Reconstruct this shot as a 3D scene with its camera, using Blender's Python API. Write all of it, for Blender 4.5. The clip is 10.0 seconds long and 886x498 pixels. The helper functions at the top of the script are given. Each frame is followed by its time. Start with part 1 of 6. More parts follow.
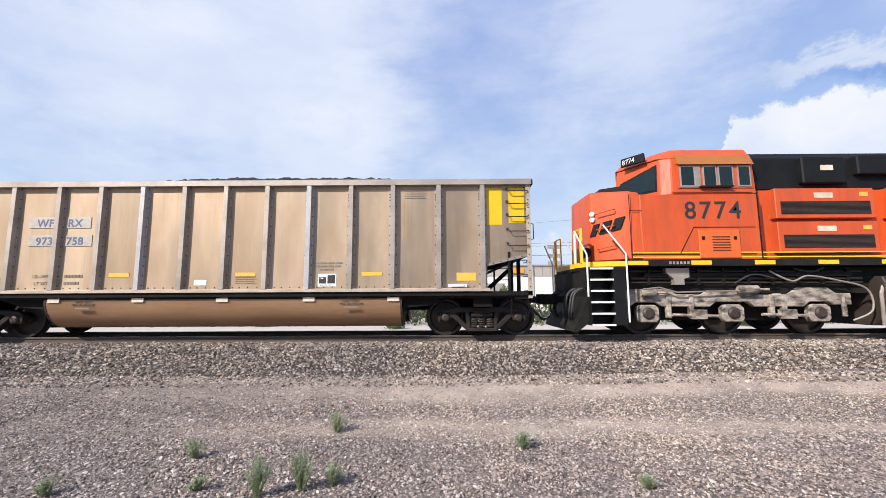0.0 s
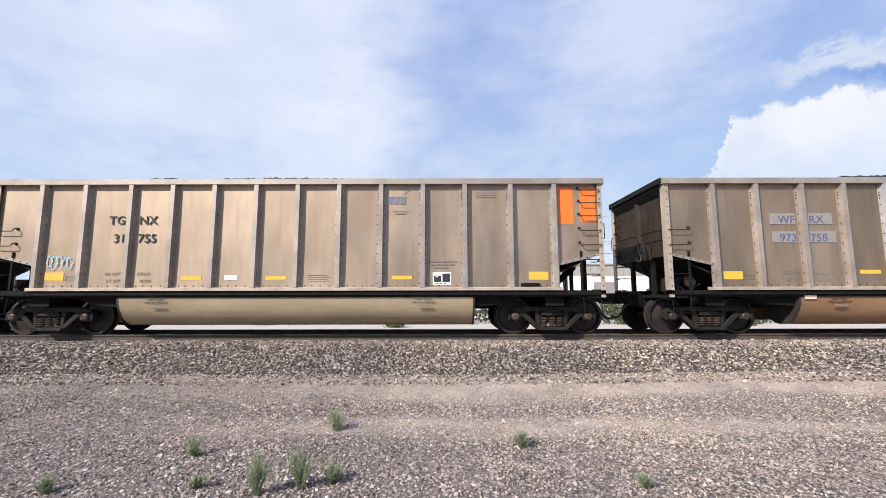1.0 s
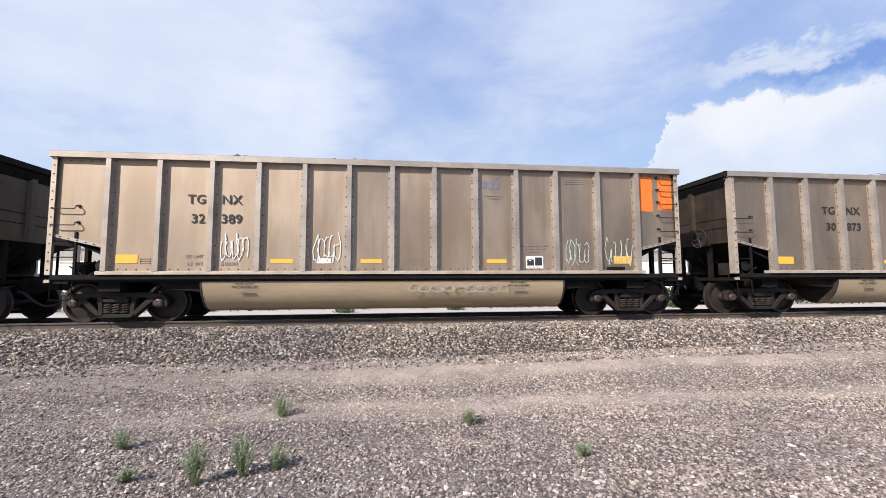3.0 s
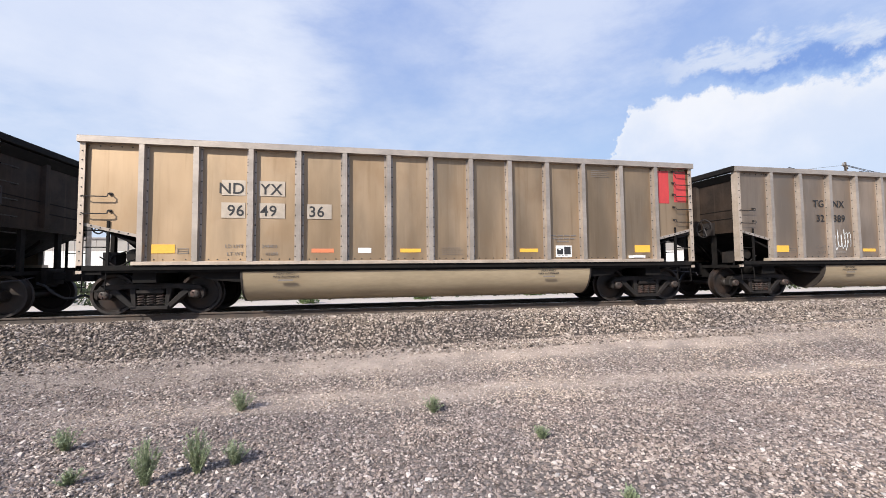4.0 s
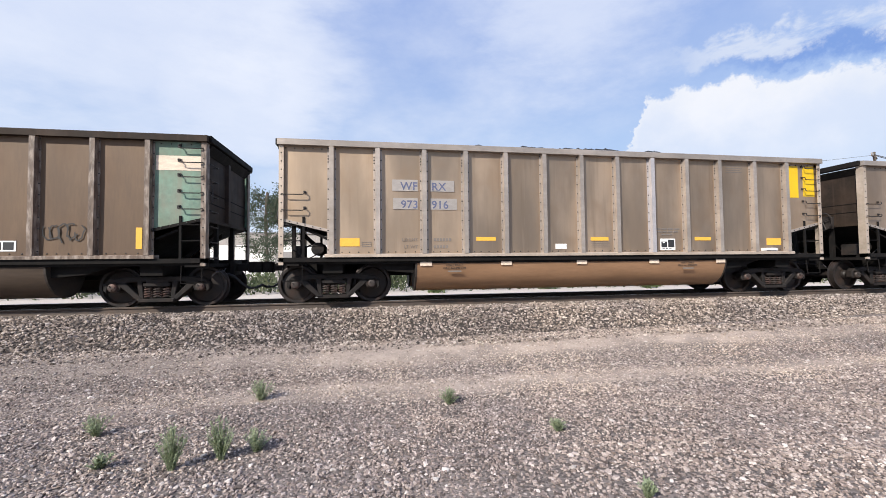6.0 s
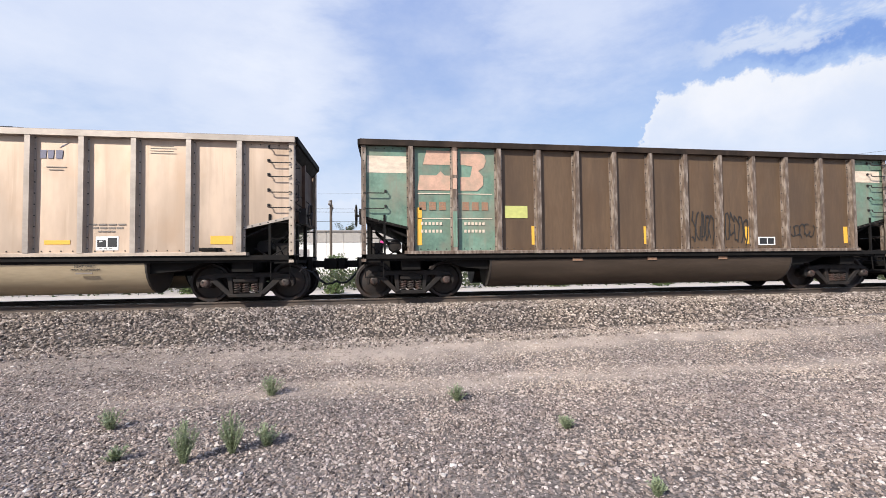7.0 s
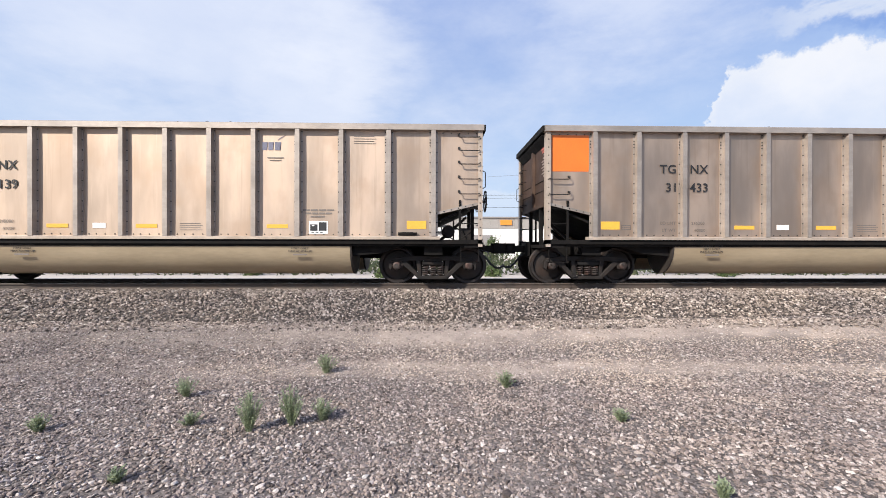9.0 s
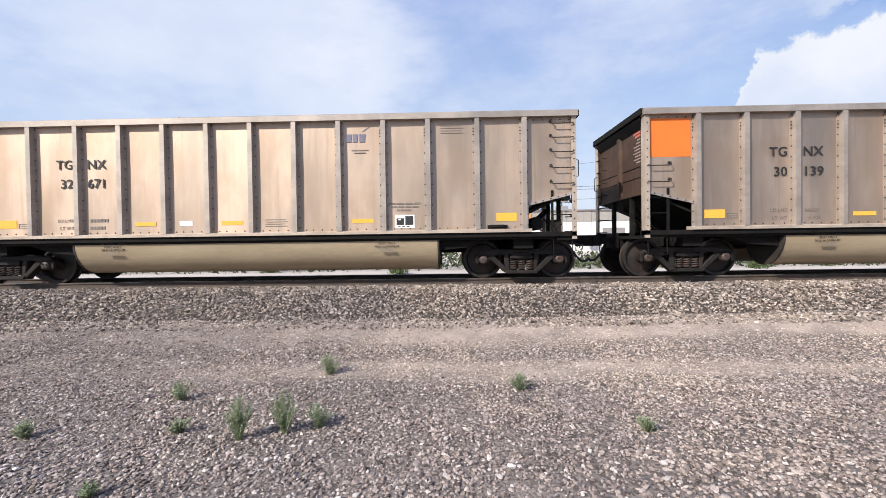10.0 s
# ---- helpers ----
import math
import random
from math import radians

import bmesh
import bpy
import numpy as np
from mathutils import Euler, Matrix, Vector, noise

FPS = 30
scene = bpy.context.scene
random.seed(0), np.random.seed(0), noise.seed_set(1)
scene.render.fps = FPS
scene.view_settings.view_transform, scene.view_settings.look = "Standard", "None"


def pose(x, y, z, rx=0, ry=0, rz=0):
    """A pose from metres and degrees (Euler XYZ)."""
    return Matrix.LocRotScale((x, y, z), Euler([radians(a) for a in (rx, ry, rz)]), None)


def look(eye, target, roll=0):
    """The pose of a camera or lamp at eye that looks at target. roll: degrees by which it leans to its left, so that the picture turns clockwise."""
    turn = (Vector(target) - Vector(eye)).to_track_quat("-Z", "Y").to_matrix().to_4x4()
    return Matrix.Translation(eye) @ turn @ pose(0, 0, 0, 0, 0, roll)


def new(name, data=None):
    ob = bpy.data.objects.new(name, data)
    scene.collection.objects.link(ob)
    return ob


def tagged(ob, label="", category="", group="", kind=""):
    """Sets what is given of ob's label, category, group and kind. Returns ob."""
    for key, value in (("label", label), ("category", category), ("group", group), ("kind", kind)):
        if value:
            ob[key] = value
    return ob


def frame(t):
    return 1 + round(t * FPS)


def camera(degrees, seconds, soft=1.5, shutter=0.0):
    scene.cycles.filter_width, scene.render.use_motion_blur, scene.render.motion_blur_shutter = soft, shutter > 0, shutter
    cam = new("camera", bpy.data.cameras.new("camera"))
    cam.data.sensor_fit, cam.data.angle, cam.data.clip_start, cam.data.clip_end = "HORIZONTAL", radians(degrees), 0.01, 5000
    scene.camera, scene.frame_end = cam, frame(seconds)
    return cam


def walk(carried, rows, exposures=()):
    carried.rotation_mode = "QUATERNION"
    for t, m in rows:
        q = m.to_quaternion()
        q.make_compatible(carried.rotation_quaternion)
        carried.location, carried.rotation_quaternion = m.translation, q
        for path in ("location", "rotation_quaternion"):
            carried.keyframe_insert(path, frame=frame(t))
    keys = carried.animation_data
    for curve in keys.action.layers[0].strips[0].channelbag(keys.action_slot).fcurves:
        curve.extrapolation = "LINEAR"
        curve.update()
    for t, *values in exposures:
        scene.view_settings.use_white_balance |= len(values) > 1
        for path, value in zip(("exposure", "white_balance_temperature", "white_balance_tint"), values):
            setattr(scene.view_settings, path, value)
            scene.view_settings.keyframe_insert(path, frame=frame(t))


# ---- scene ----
cam = camera(95.5, 10.0, soft=0.75)
PATH = [
    (0, (-0.059, 0.59, 2.001), (-0.066, 2.576, 2.233), -0.3),
    (0.5, (-0.054, 0.578, 2.005), (-0.057, 2.564, 2.236), -0.3),
    (1, (-0.057, 0.57, 2.008), (-0.061, 2.558, 2.234), -0.1),
    (1.5, (-0.053, 0.584, 1.989), (-0.054, 2.572, 2.205), -0.0),
    (2, (-0.071, 0.594, 1.998), (-0.032, 2.584, 2.19), 0.1),
    (2.5, (-0.05, 0.602, 1.99), (0.07, 2.591, 2.155), -0.1),
    (3.8, (-0.01, 0.597, 1.924), (0.369, 2.557, 2.047), -0.5),
    (4, (0.018, 0.604, 1.958), (0.409, 2.563, 2.059), -0.6),
    (4.5, (0.013, 0.598, 1.947), (0.414, 2.556, 2.036), -0.7),
    (5, (-0.014, 0.612, 1.94), (0.369, 2.573, 2.019), -0.7),
    (5.5, (-0.017, 0.602, 1.946), (0.333, 2.569, 2.02), -0.6),
    (7, (0.0, 0.599, 1.935), (0.282, 2.578, 1.995), -0.6),
    (7.5, (-0.014, 0.605, 1.945), (0.226, 2.589, 1.993), -0.4),
    (8, (-0.022, 0.614, 1.941), (0.151, 2.606, 1.979), -0.2),
    (8.5, (-0.034, 0.621, 1.936), (0.073, 2.618, 1.953), 0.0),
    (9, (-0.041, 0.645, 1.916), (0.009, 2.644, 1.91), 0.1),
    (9.5, (0.039, 0.77, 1.87), (0.038, 2.769, 1.847), -0.4),
    (10, (0.145, 1.045, 1.88), (0.099, 3.044, 1.852), -0.8),
]
walk(cam, [(t, look(eye, target, roll)) for t, eye, target, roll in PATH])

# world, sun
SUN = Vector((-0.60, -0.55, 0.58)).normalized()
world = bpy.data.worlds.new("sky")
scene.world = world
world.use_nodes = True


class Tree:
    """Short hand for node trees."""

    def __init__(self, tree):
        self.t = tree
        tree.nodes.clear()

    def n(self, kind, props=None, **ins):
        nd = self.t.nodes.new(kind)
        for k, v in (props or {}).items():
            setattr(nd, k, v)
        for k, v in ins.items():
            self.put(nd.inputs[int(k[1:]) if k[0] == "i" and k[1:].isdigit() else k.replace("_", " ")], v)
        return nd

    def put(self, socket, v):
        if isinstance(v, bpy.types.NodeSocket):
            self.t.links.new(v, socket)
        elif isinstance(v, bpy.types.Node):
            self.t.links.new(v.outputs[0], socket)
        else:
            socket.default_value = v

    def math(self, op, a, b=0.0, clamp=False):
        return self.n("ShaderNodeMath", {"operation": op, "use_clamp": clamp}, i0=a, i1=b).outputs[0]

    def ramp(self, v, a, b, lo=0.0, hi=1.0, smooth=True):
        return self.n("ShaderNodeMapRange", {"interpolation_type": "SMOOTHSTEP" if smooth else "LINEAR"}, i0=v, i1=a, i2=b, i3=lo, i4=hi).outputs[0]

    def mix(self, f, a, b, how="MIX"):
        nd = self.n("ShaderNodeMix", {"data_type": "RGBA", "blend_type": how}, i0=f)
        self.put(nd.inputs[6], a), self.put(nd.inputs[7], b)
        return nd.outputs[2]

    def noise(self, vec, scale, detail=4.0, rough=0.55):
        return self.n("ShaderNodeTexNoise", None, Vector=vec, Scale=scale, Detail=detail, Roughness=rough).outputs[0]

    def mapping(self, vec, scale=(1, 1, 1), loc=(0, 0, 0)):
        return self.n("ShaderNodeMapping", None, Vector=vec, Scale=scale, Location=loc).outputs[0]


def sky():
    k = Tree(world.node_tree)
    d = k.n("ShaderNodeTexCoord").outputs["Generated"]
    air = k.n("ShaderNodeTexSky", {"sky_type": "NISHITA", "sun_disc": False, "sun_elevation": math.asin(SUN.z),
                                   "sun_rotation": math.atan2(SUN.x, SUN.y), "dust_density": 2.0, "air_density": 1.0})
    base = k.n("ShaderNodeVectorMath", {"operation": "SCALE"}, i0=air.outputs[0], Scale=SKY).outputs[0]
    z = k.n("ShaderNodeSeparateXYZ", None, i0=d).outputs[2]
    lift = k.math("MAXIMUM", z, 0.0)
    tint = k.mix(k.ramp(lift, 0.05, 0.62), (0.62, 0.81, 1.10, 1), (0.37, 0.53, 1.0, 1))
    base = k.mix(0.72, base, tint)
    # thin high veil and broad white banks
    veil = k.noise(k.mapping(d, (1.3, 1.3, 2.6), (3.1, 0.4, 1.0)), 1.7, 7.0, 0.6)
    fine = k.noise(k.mapping(d, (1.0, 1.6, 3.0)), 5.0, 8.0, 0.62)

    def blob(c, r0, r1, warp):
        far = k.n("ShaderNodeVectorMath", {"operation": "DISTANCE"}, i0=d, i1=Vector(c).normalized()).outputs["Value"]
        return k.ramp(k.math("ADD", far, k.math("MULTIPLY", k.math("SUBTRACT", fine, 0.5), warp)), r0, r1, 1.0, 0.0)

    bank = k.math("MAXIMUM", blob((-0.42, 0.72, 0.56), 0.10, 0.60, 0.45), blob((-0.27, 0.84, 0.40), 0.09, 0.33, 0.28))
    gap = blob((0.02, 0.83, 0.56), 0.02, 0.40, 0.3)
    clear = blob((0.58, 0.70, 0.44), 0.05, 0.34, 0.3)
    wisp = blob((0.38, 0.76, 0.56), 0.02, 0.34, 0.4)
    thin = k.ramp(veil, 0.40, 0.80, 0.0, 0.70)
    dens = k.math("MAXIMUM", k.math("MULTIPLY", bank, k.ramp(k.math("ADD", veil, k.math("MULTIPLY", fine, 0.5)), 0.56, 0.90, 0.72, 0.98)), k.math("MULTIPLY", thin, k.math("SUBTRACT", 1.0, k.math("MAXIMUM", k.math("MULTIPLY", gap, 0.4), k.math("MULTIPLY", clear, 0.7)))))
    dens = k.math("MAXIMUM", dens, k.math("MULTIPLY", wisp, 0.68))
    col = k.mix(dens, base, (0.83, 0.885, 1.02, 1))
    # flat-topped cumulus bank over the east, a strip of clear blue above it and a torn band over that
    edge, curl, lump = k.noise(d, 11.0, 8.0, 0.6), k.noise(d, 34.0, 5.0, 0.6), k.noise(d, 3.2, 6.0, 0.55)
    xyz = k.n("ShaderNodeSeparateXYZ", None, i0=d)
    az = k.math("MULTIPLY", k.math("ARCTAN2", xyz.outputs[0], xyz.outputs[1]), 57.3)
    ragged = k.math("ADD", k.math("MULTIPLY", k.math("SUBTRACT", edge, 0.5), 0.115), k.math("MULTIPLY", k.math("SUBTRACT", curl, 0.5), 0.055))
    crest = k.math("ADD", k.ramp(k.math("ADD", az, k.math("MULTIPLY", k.math("SUBTRACT", edge, 0.5), 9.0)), 30.5, 36.5, 0.14, 0.350, False), k.ramp(az, 40.0, 66.0, 0.0, -0.026, False))
    depth = k.math("ADD", k.math("SUBTRACT", crest, z), ragged)
    cum = k.math("MULTIPLY", k.ramp(depth, 0.0, 0.018), k.ramp(az, 100.0, 125.0, 1.0, 0.0))
    cum = k.math("MULTIPLY", cum, k.ramp(k.math("ADD", z, k.math("MULTIPLY", lump, 0.1)), 0.16, 0.36, 0.35, 1.0))

    def band(c0, c1, half, soft, rag):
        mid = k.math("ADD", k.ramp(az, 44.0, 62.0, c0, c1, False), k.math("MULTIPLY", ragged, rag))
        return k.ramp(k.math("ABSOLUTE", k.math("SUBTRACT", z, mid)), half, half + soft, 1.0, 0.0)

    east = k.math("MULTIPLY", k.ramp(az, 40.0, 52.0), k.ramp(az, 75.0, 100.0, 1.0, 0.0))
    clearing = k.math("MULTIPLY", band(0.374, 0.344, 0.002, 0.022, 0.8), east)
    col = k.mix(k.math("MULTIPLY", clearing, 0.85), col, (0.20, 0.35, 0.76, 1))
    torn = k.noise(k.mapping(d, (3.0, 3.0, 9.0), (0.3, 0.1, 0.0)), 3.0, 7.0, 0.62)
    strip = k.math("MULTIPLY", k.math("MULTIPLY", band(0.400, 0.374, 0.010, 0.022, 1.0), k.ramp(torn, 0.36, 0.56)), k.ramp(az, 36.0, 46.0))
    col = k.mix(k.math("MULTIPLY", strip, 0.62), col, (0.84, 0.88, 0.96, 1))
    lit = k.mix(k.ramp(lump, 0.40, 0.60), (0.76, 0.83, 0.98, 1), (0.93, 0.95, 1.02, 1))
    lit = k.mix(k.ramp(depth, 0.0, 0.07, 0.55, 0.0), lit, (0.97, 0.97, 0.985, 1))
    col = k.mix(k.math("MULTIPLY", cum, 0.93), col, lit)
    bg = k.n("ShaderNodeBackground", None, Color=col, Strength=0.84)
    k.n("ShaderNodeOutputWorld", None, Surface=bg.outputs[0])


SKY = 0.10
sky()
sun = new("sun", bpy.data.lights.new("sun", "SUN"))
sun.data.energy, sun.data.angle, sun.data.color = 5.0, radians(0.8), (1.0, 0.95, 0.87)
sun.matrix_world = look(SUN * 50, (0, 0, 0))
scene.view_settings.exposure = 0.25

# ---- materials ----
MAT = {}


def shade(name, colour, rough=0.7, metal=0.0, var=0.25, scale=6.0, stretch=(1, 1, 1), bump=0.0, bump_scale=60.0, dirt=None, dirt_amount=0.5, space="Object", spec=0.5, tone=0.0, grain=0.35, streak=0.0):
    """A weathered surface: colour varied at two scales, dirt streaks, fine relief."""
    m = bpy.data.materials.new(name)
    m.use_nodes = True
    k = Tree(m.node_tree)
    co = k.n("ShaderNodeTexCoord").outputs[space]
    if tone:
        own = k.math("MULTIPLY", k.n("ShaderNodeObjectInfo").outputs["Random"], 61.0)
        co = k.n("ShaderNodeVectorMath", {"operation": "ADD"}, i0=co, i1=k.n("ShaderNodeCombineXYZ", None, i0=own, i1=own, i2=own).outputs[0]).outputs[0]
    vec = k.mapping(co, stretch)
    a, b = k.noise(vec, scale, 5.0), k.noise(vec, scale * 7.0, 4.0)
    f = k.math("ADD", k.math("MULTIPLY", a, 1 - grain), k.math("MULTIPLY", b, grain))
    c0 = tuple(x * (1 - var) for x in colour) + (1,)
    c1 = tuple(min(1, x * (1 + var)) for x in colour) + (1,)
    col = k.mix(k.ramp(f, 0.32, 0.68), c0, c1)
    if dirt:
        g = k.noise(k.mapping(co, stretch, (5, 2, 7)), scale * 0.8, 3.0 if metal > 0.8 else 6.0, 0.55)
        col = k.mix(k.math("MULTIPLY", k.ramp(g, 0.42, 0.72), dirt_amount), col, (*dirt, 1))
    if streak:
        run = k.ramp(k.noise(k.mapping(co, (7.0, 7.0, 0.35), (1, 4, 2)), 1.0, 5.0, 0.6), 0.52, 0.74)
        col = k.mix(k.math("MULTIPLY", run, streak), col, (*(dirt or colour), 1))
        wash = k.ramp(k.noise(k.mapping(co, (11.0, 11.0, 0.5), (8, 3, 1)), 1.0, 3.0), 0.60, 0.74)
        col = k.mix(k.math("MULTIPLY", wash, streak * 0.6), col, c1)
        blot = k.ramp(k.noise(k.mapping(co, (1.1, 1.1, 0.8), (3, 9, 5)), 1.0, 4.0), 0.48, 0.68)
        col = k.mix(k.math("MULTIPLY", blot, streak * 0.8), col, tuple(x * y for x, y in zip(colour, (0.80, 0.70, 0.60))) + (1,))
    if tone:
        rnd = k.n("ShaderNodeObjectInfo").outputs["Random"]
        col = k.mix(1.0, col, k.n("ShaderNodeCombineColor", None, i0=k.ramp(rnd, 0, 1, 1 - tone, 1 + tone, False), i1=k.ramp(rnd, 0, 1, 1 - tone, 1 + tone, False), i2=k.ramp(rnd, 0, 1, 1 - tone, 1 + tone, False)).outputs[0], "MULTIPLY")
    p = k.n("ShaderNodeBsdfPrincipled", None, Base_Color=col, Metallic=metal)
    p.inputs["Specular IOR Level"].default_value = spec
    k.put(p.inputs["Roughness"], k.ramp(a, 0.2, 0.8, max(0.05, rough - 0.1), min(1, rough + 0.1)))
    if bump:
        h = k.noise(vec if metal > 0.7 else co, bump_scale, 3.0)
        k.put(p.inputs["Normal"], k.n("ShaderNodeBump", None, Strength=bump, Distance=0.01, Height=h).outputs[0])
    k.n("ShaderNodeOutputMaterial", None, Surface=p.outputs[0])
    MAT[name] = m
    return m


ALU = dict(rough=0.60, metal=0.92, var=0.2, scale=0.75, stretch=(1.5, 1.5, 0.45), bump=0.22, bump_scale=1.1, dirt_amount=0.55, tone=0.06, grain=0.1, streak=0.45)
shade("aluminium", (0.405, 0.318, 0.245), dirt=(0.285, 0.215, 0.155), **ALU)
shade("aluminium_pale", (0.515, 0.405, 0.32), dirt=(0.36, 0.272, 0.205), **ALU)
shade("aluminium_tan", (0.43, 0.33, 0.24), dirt=(0.30, 0.22, 0.15), **ALU)
shade("aluminium_warm", (0.40, 0.295, 0.195), dirt=(0.27, 0.185, 0.11), **ALU)
shade("post_metal", (0.40, 0.342, 0.295), rough=0.52, metal=0.45, var=0.15, scale=1.2, stretch=(1, 1, 1.5), dirt=(0.26, 0.22, 0.18), dirt_amount=0.55, bump=0.1, bump_scale=30, tone=0.06)
shade("sill_metal", (0.50, 0.41, 0.33), rough=0.55, metal=0.3, var=0.15, scale=2.0, dirt=(0.30, 0.22, 0.15), dirt_amount=0.5)
shade("tub_metal", (0.43, 0.34, 0.225), rough=0.42, metal=0.1, var=0.12, scale=1.1, stretch=(0.6, 1, 3), dirt=(0.36, 0.27, 0.17), dirt_amount=0.6)
shade("tub_rust", (0.33, 0.19, 0.105), rough=0.45, metal=0.1, var=0.14, scale=1.1, stretch=(0.6, 1, 3), dirt=(0.25, 0.14, 0.075), dirt_amount=0.5)
shade("brown_paint", (0.135, 0.084, 0.048), rough=0.55, metal=0.15, var=0.14, scale=1.4, stretch=(2, 2, 0.4), dirt=(0.085, 0.053, 0.033), dirt_amount=0.5, tone=0.08, streak=0.4)
shade("tub_dark", (0.075, 0.052, 0.036), rough=0.55, metal=0.2, var=0.2, scale=1.2, stretch=(0.6, 1, 3), dirt=(0.05, 0.036, 0.026))
shade("brown_post", (0.13, 0.09, 0.065), rough=0.55, var=0.3, scale=5.0, stretch=(3, 3, 0.8), dirt=(0.42, 0.35, 0.29), dirt_amount=0.75, tone=0.05)
shade("green_paint", (0.15, 0.25, 0.185), rough=0.55, var=0.3, scale=2.0, dirt=(0.24, 0.22, 0.165), dirt_amount=0.75, tone=0.08, streak=0.6)
# steel set near black: deep shade under the cars is put into its colour
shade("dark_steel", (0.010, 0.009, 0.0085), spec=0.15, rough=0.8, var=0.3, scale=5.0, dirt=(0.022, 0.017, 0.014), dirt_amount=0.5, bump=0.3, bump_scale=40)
# end wall steel darkened: the shade between coupled cars is put into its colour
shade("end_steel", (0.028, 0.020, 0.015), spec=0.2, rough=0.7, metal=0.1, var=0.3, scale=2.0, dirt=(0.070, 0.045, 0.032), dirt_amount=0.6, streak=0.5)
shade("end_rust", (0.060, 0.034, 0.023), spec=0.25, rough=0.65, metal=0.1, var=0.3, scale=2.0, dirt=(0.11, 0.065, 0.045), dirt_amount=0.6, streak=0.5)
# darker copy of the warm side skin, carrying the shade between cars
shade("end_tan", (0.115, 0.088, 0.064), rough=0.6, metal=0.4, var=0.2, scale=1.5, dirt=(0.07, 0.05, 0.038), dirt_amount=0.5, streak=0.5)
# tub ends coloured dark to stand for the shade on them
shade("shaded_tub_cap", (0.035, 0.027, 0.022), rough=0.7, var=0.3, scale=3.0, dirt=(0.07, 0.05, 0.038))
shade("truck_steel", (0.018, 0.0155, 0.0145), spec=0.25, rough=0.72, var=0.35, scale=5.0, dirt=(0.042, 0.030, 0.024), dirt_amount=0.6, bump=0.3, bump_scale=50, tone=0.1)
shade("wheel_steel", (0.026, 0.021, 0.019), rough=0.55, metal=0.3, var=0.3, scale=4.0, dirt=(0.055, 0.032, 0.022), dirt_amount=0.7)
shade("tread_steel", (0.45, 0.43, 0.41), rough=0.3, metal=0.9, var=0.15)
shade("bearing_cap", (0.06, 0.048, 0.042), rough=0.55, metal=0.3, var=0.3, scale=8.0, dirt=(0.13, 0.06, 0.045), dirt_amount=0.6, tone=0.25)
shade("grab_iron_steel", (0.025, 0.02, 0.018), rough=0.6, var=0.3)
shade("rivet_steel", (0.04, 0.033, 0.028), rough=0.6, var=0.3, scale=20)
shade("coal", (0.018, 0.018, 0.019), rough=0.75, var=0.5, scale=9.0, bump=0.8, bump_scale=14)
shade("safety_orange", (0.86, 0.19, 0.025), rough=0.5, var=0.06, scale=3)
shade("safety_yellow", (0.74, 0.47, 0.006), rough=0.5, var=0.05, scale=3)
shade("safety_red", (0.52, 0.05, 0.05), rough=0.5, var=0.1, scale=3)
shade("reflector_yellow", (0.82, 0.45, 0.06), rough=0.45, var=0.08, scale=9)
shade("reflector_red", (0.7, 0.22, 0.1), rough=0.45, var=0.1, scale=9)
shade("white_decal", (0.80, 0.78, 0.75), rough=0.5, var=0.06, scale=9)
shade("pale_patch", (0.42, 0.375, 0.335), metal=0.5, rough=0.55, var=0.1, scale=5)
shade("black_decal", (0.025, 0.025, 0.027), rough=0.6, var=0.1, scale=9)
shade("stencil_black", (0.022, 0.021, 0.022), rough=0.6, var=0.25, scale=5)
shade("stencil_faint", (0.20, 0.17, 0.145), rough=0.6, var=0.25, scale=12)
shade("stencil_blue", (0.11, 0.12, 0.2), rough=0.6, var=0.2, scale=5)
shade("logo_blue", (0.17, 0.165, 0.22), rough=0.6, var=0.2, scale=5)
shade("salmon_paint", (0.60, 0.37, 0.265), rough=0.6, var=0.14, scale=4, dirt=(0.36, 0.29, 0.21), dirt_amount=0.6)
shade("rusty_stencil", (0.33, 0.17, 0.10), rough=0.7, var=0.3, scale=8, dirt=(0.17, 0.2, 0.15), dirt_amount=0.7)
shade("cream_paint", (0.72, 0.58, 0.45), rough=0.6, var=0.14, scale=4, dirt=(0.35, 0.3, 0.22), dirt_amount=0.4)
shade("graffiti_blue", (0.30, 0.55, 0.72), rough=0.6, var=0.15, scale=8)
shade("graffiti_mint", (0.46, 0.53, 0.46), rough=0.6, var=0.15, scale=8)
shade("graffiti_white", (0.72, 0.72, 0.70), rough=0.6, var=0.15, scale=8)
shade("graffiti_mist", (0.40, 0.365, 0.335), rough=0.6, metal=0.3, var=0.2, scale=3, stretch=(3, 3, 0.6), dirt=(0.30, 0.24, 0.19), dirt_amount=0.8)
shade("warm_patch", (0.46, 0.385, 0.31), rough=0.55, metal=0.5, var=0.1, scale=5)
shade("graffiti_black", (0.03, 0.027, 0.025), rough=0.6, var=0.15, scale=8)
shade("loco_orange", (0.60, 0.085, 0.018), rough=0.42, var=0.08, scale=1.5, stretch=(2.5, 2.5, 0.5), dirt=(0.36, 0.075, 0.03), dirt_amount=0.6, streak=0.5)
shade("loco_panel", (0.68, 0.125, 0.022), rough=0.42, var=0.06, scale=3)
shade("visor_orange", (0.36, 0.125, 0.028), rough=0.5, var=0.1, scale=3)
shade("loco_black", (0.008, 0.0085, 0.0095), spec=0.2, rough=0.6, var=0.25, scale=2, dirt=(0.02, 0.018, 0.017), dirt_amount=0.4)
shade("loco_frame", (0.012, 0.011, 0.0105), spec=0.2, rough=0.75, var=0.3, scale=3, dirt=(0.03, 0.024, 0.02), dirt_amount=0.5)
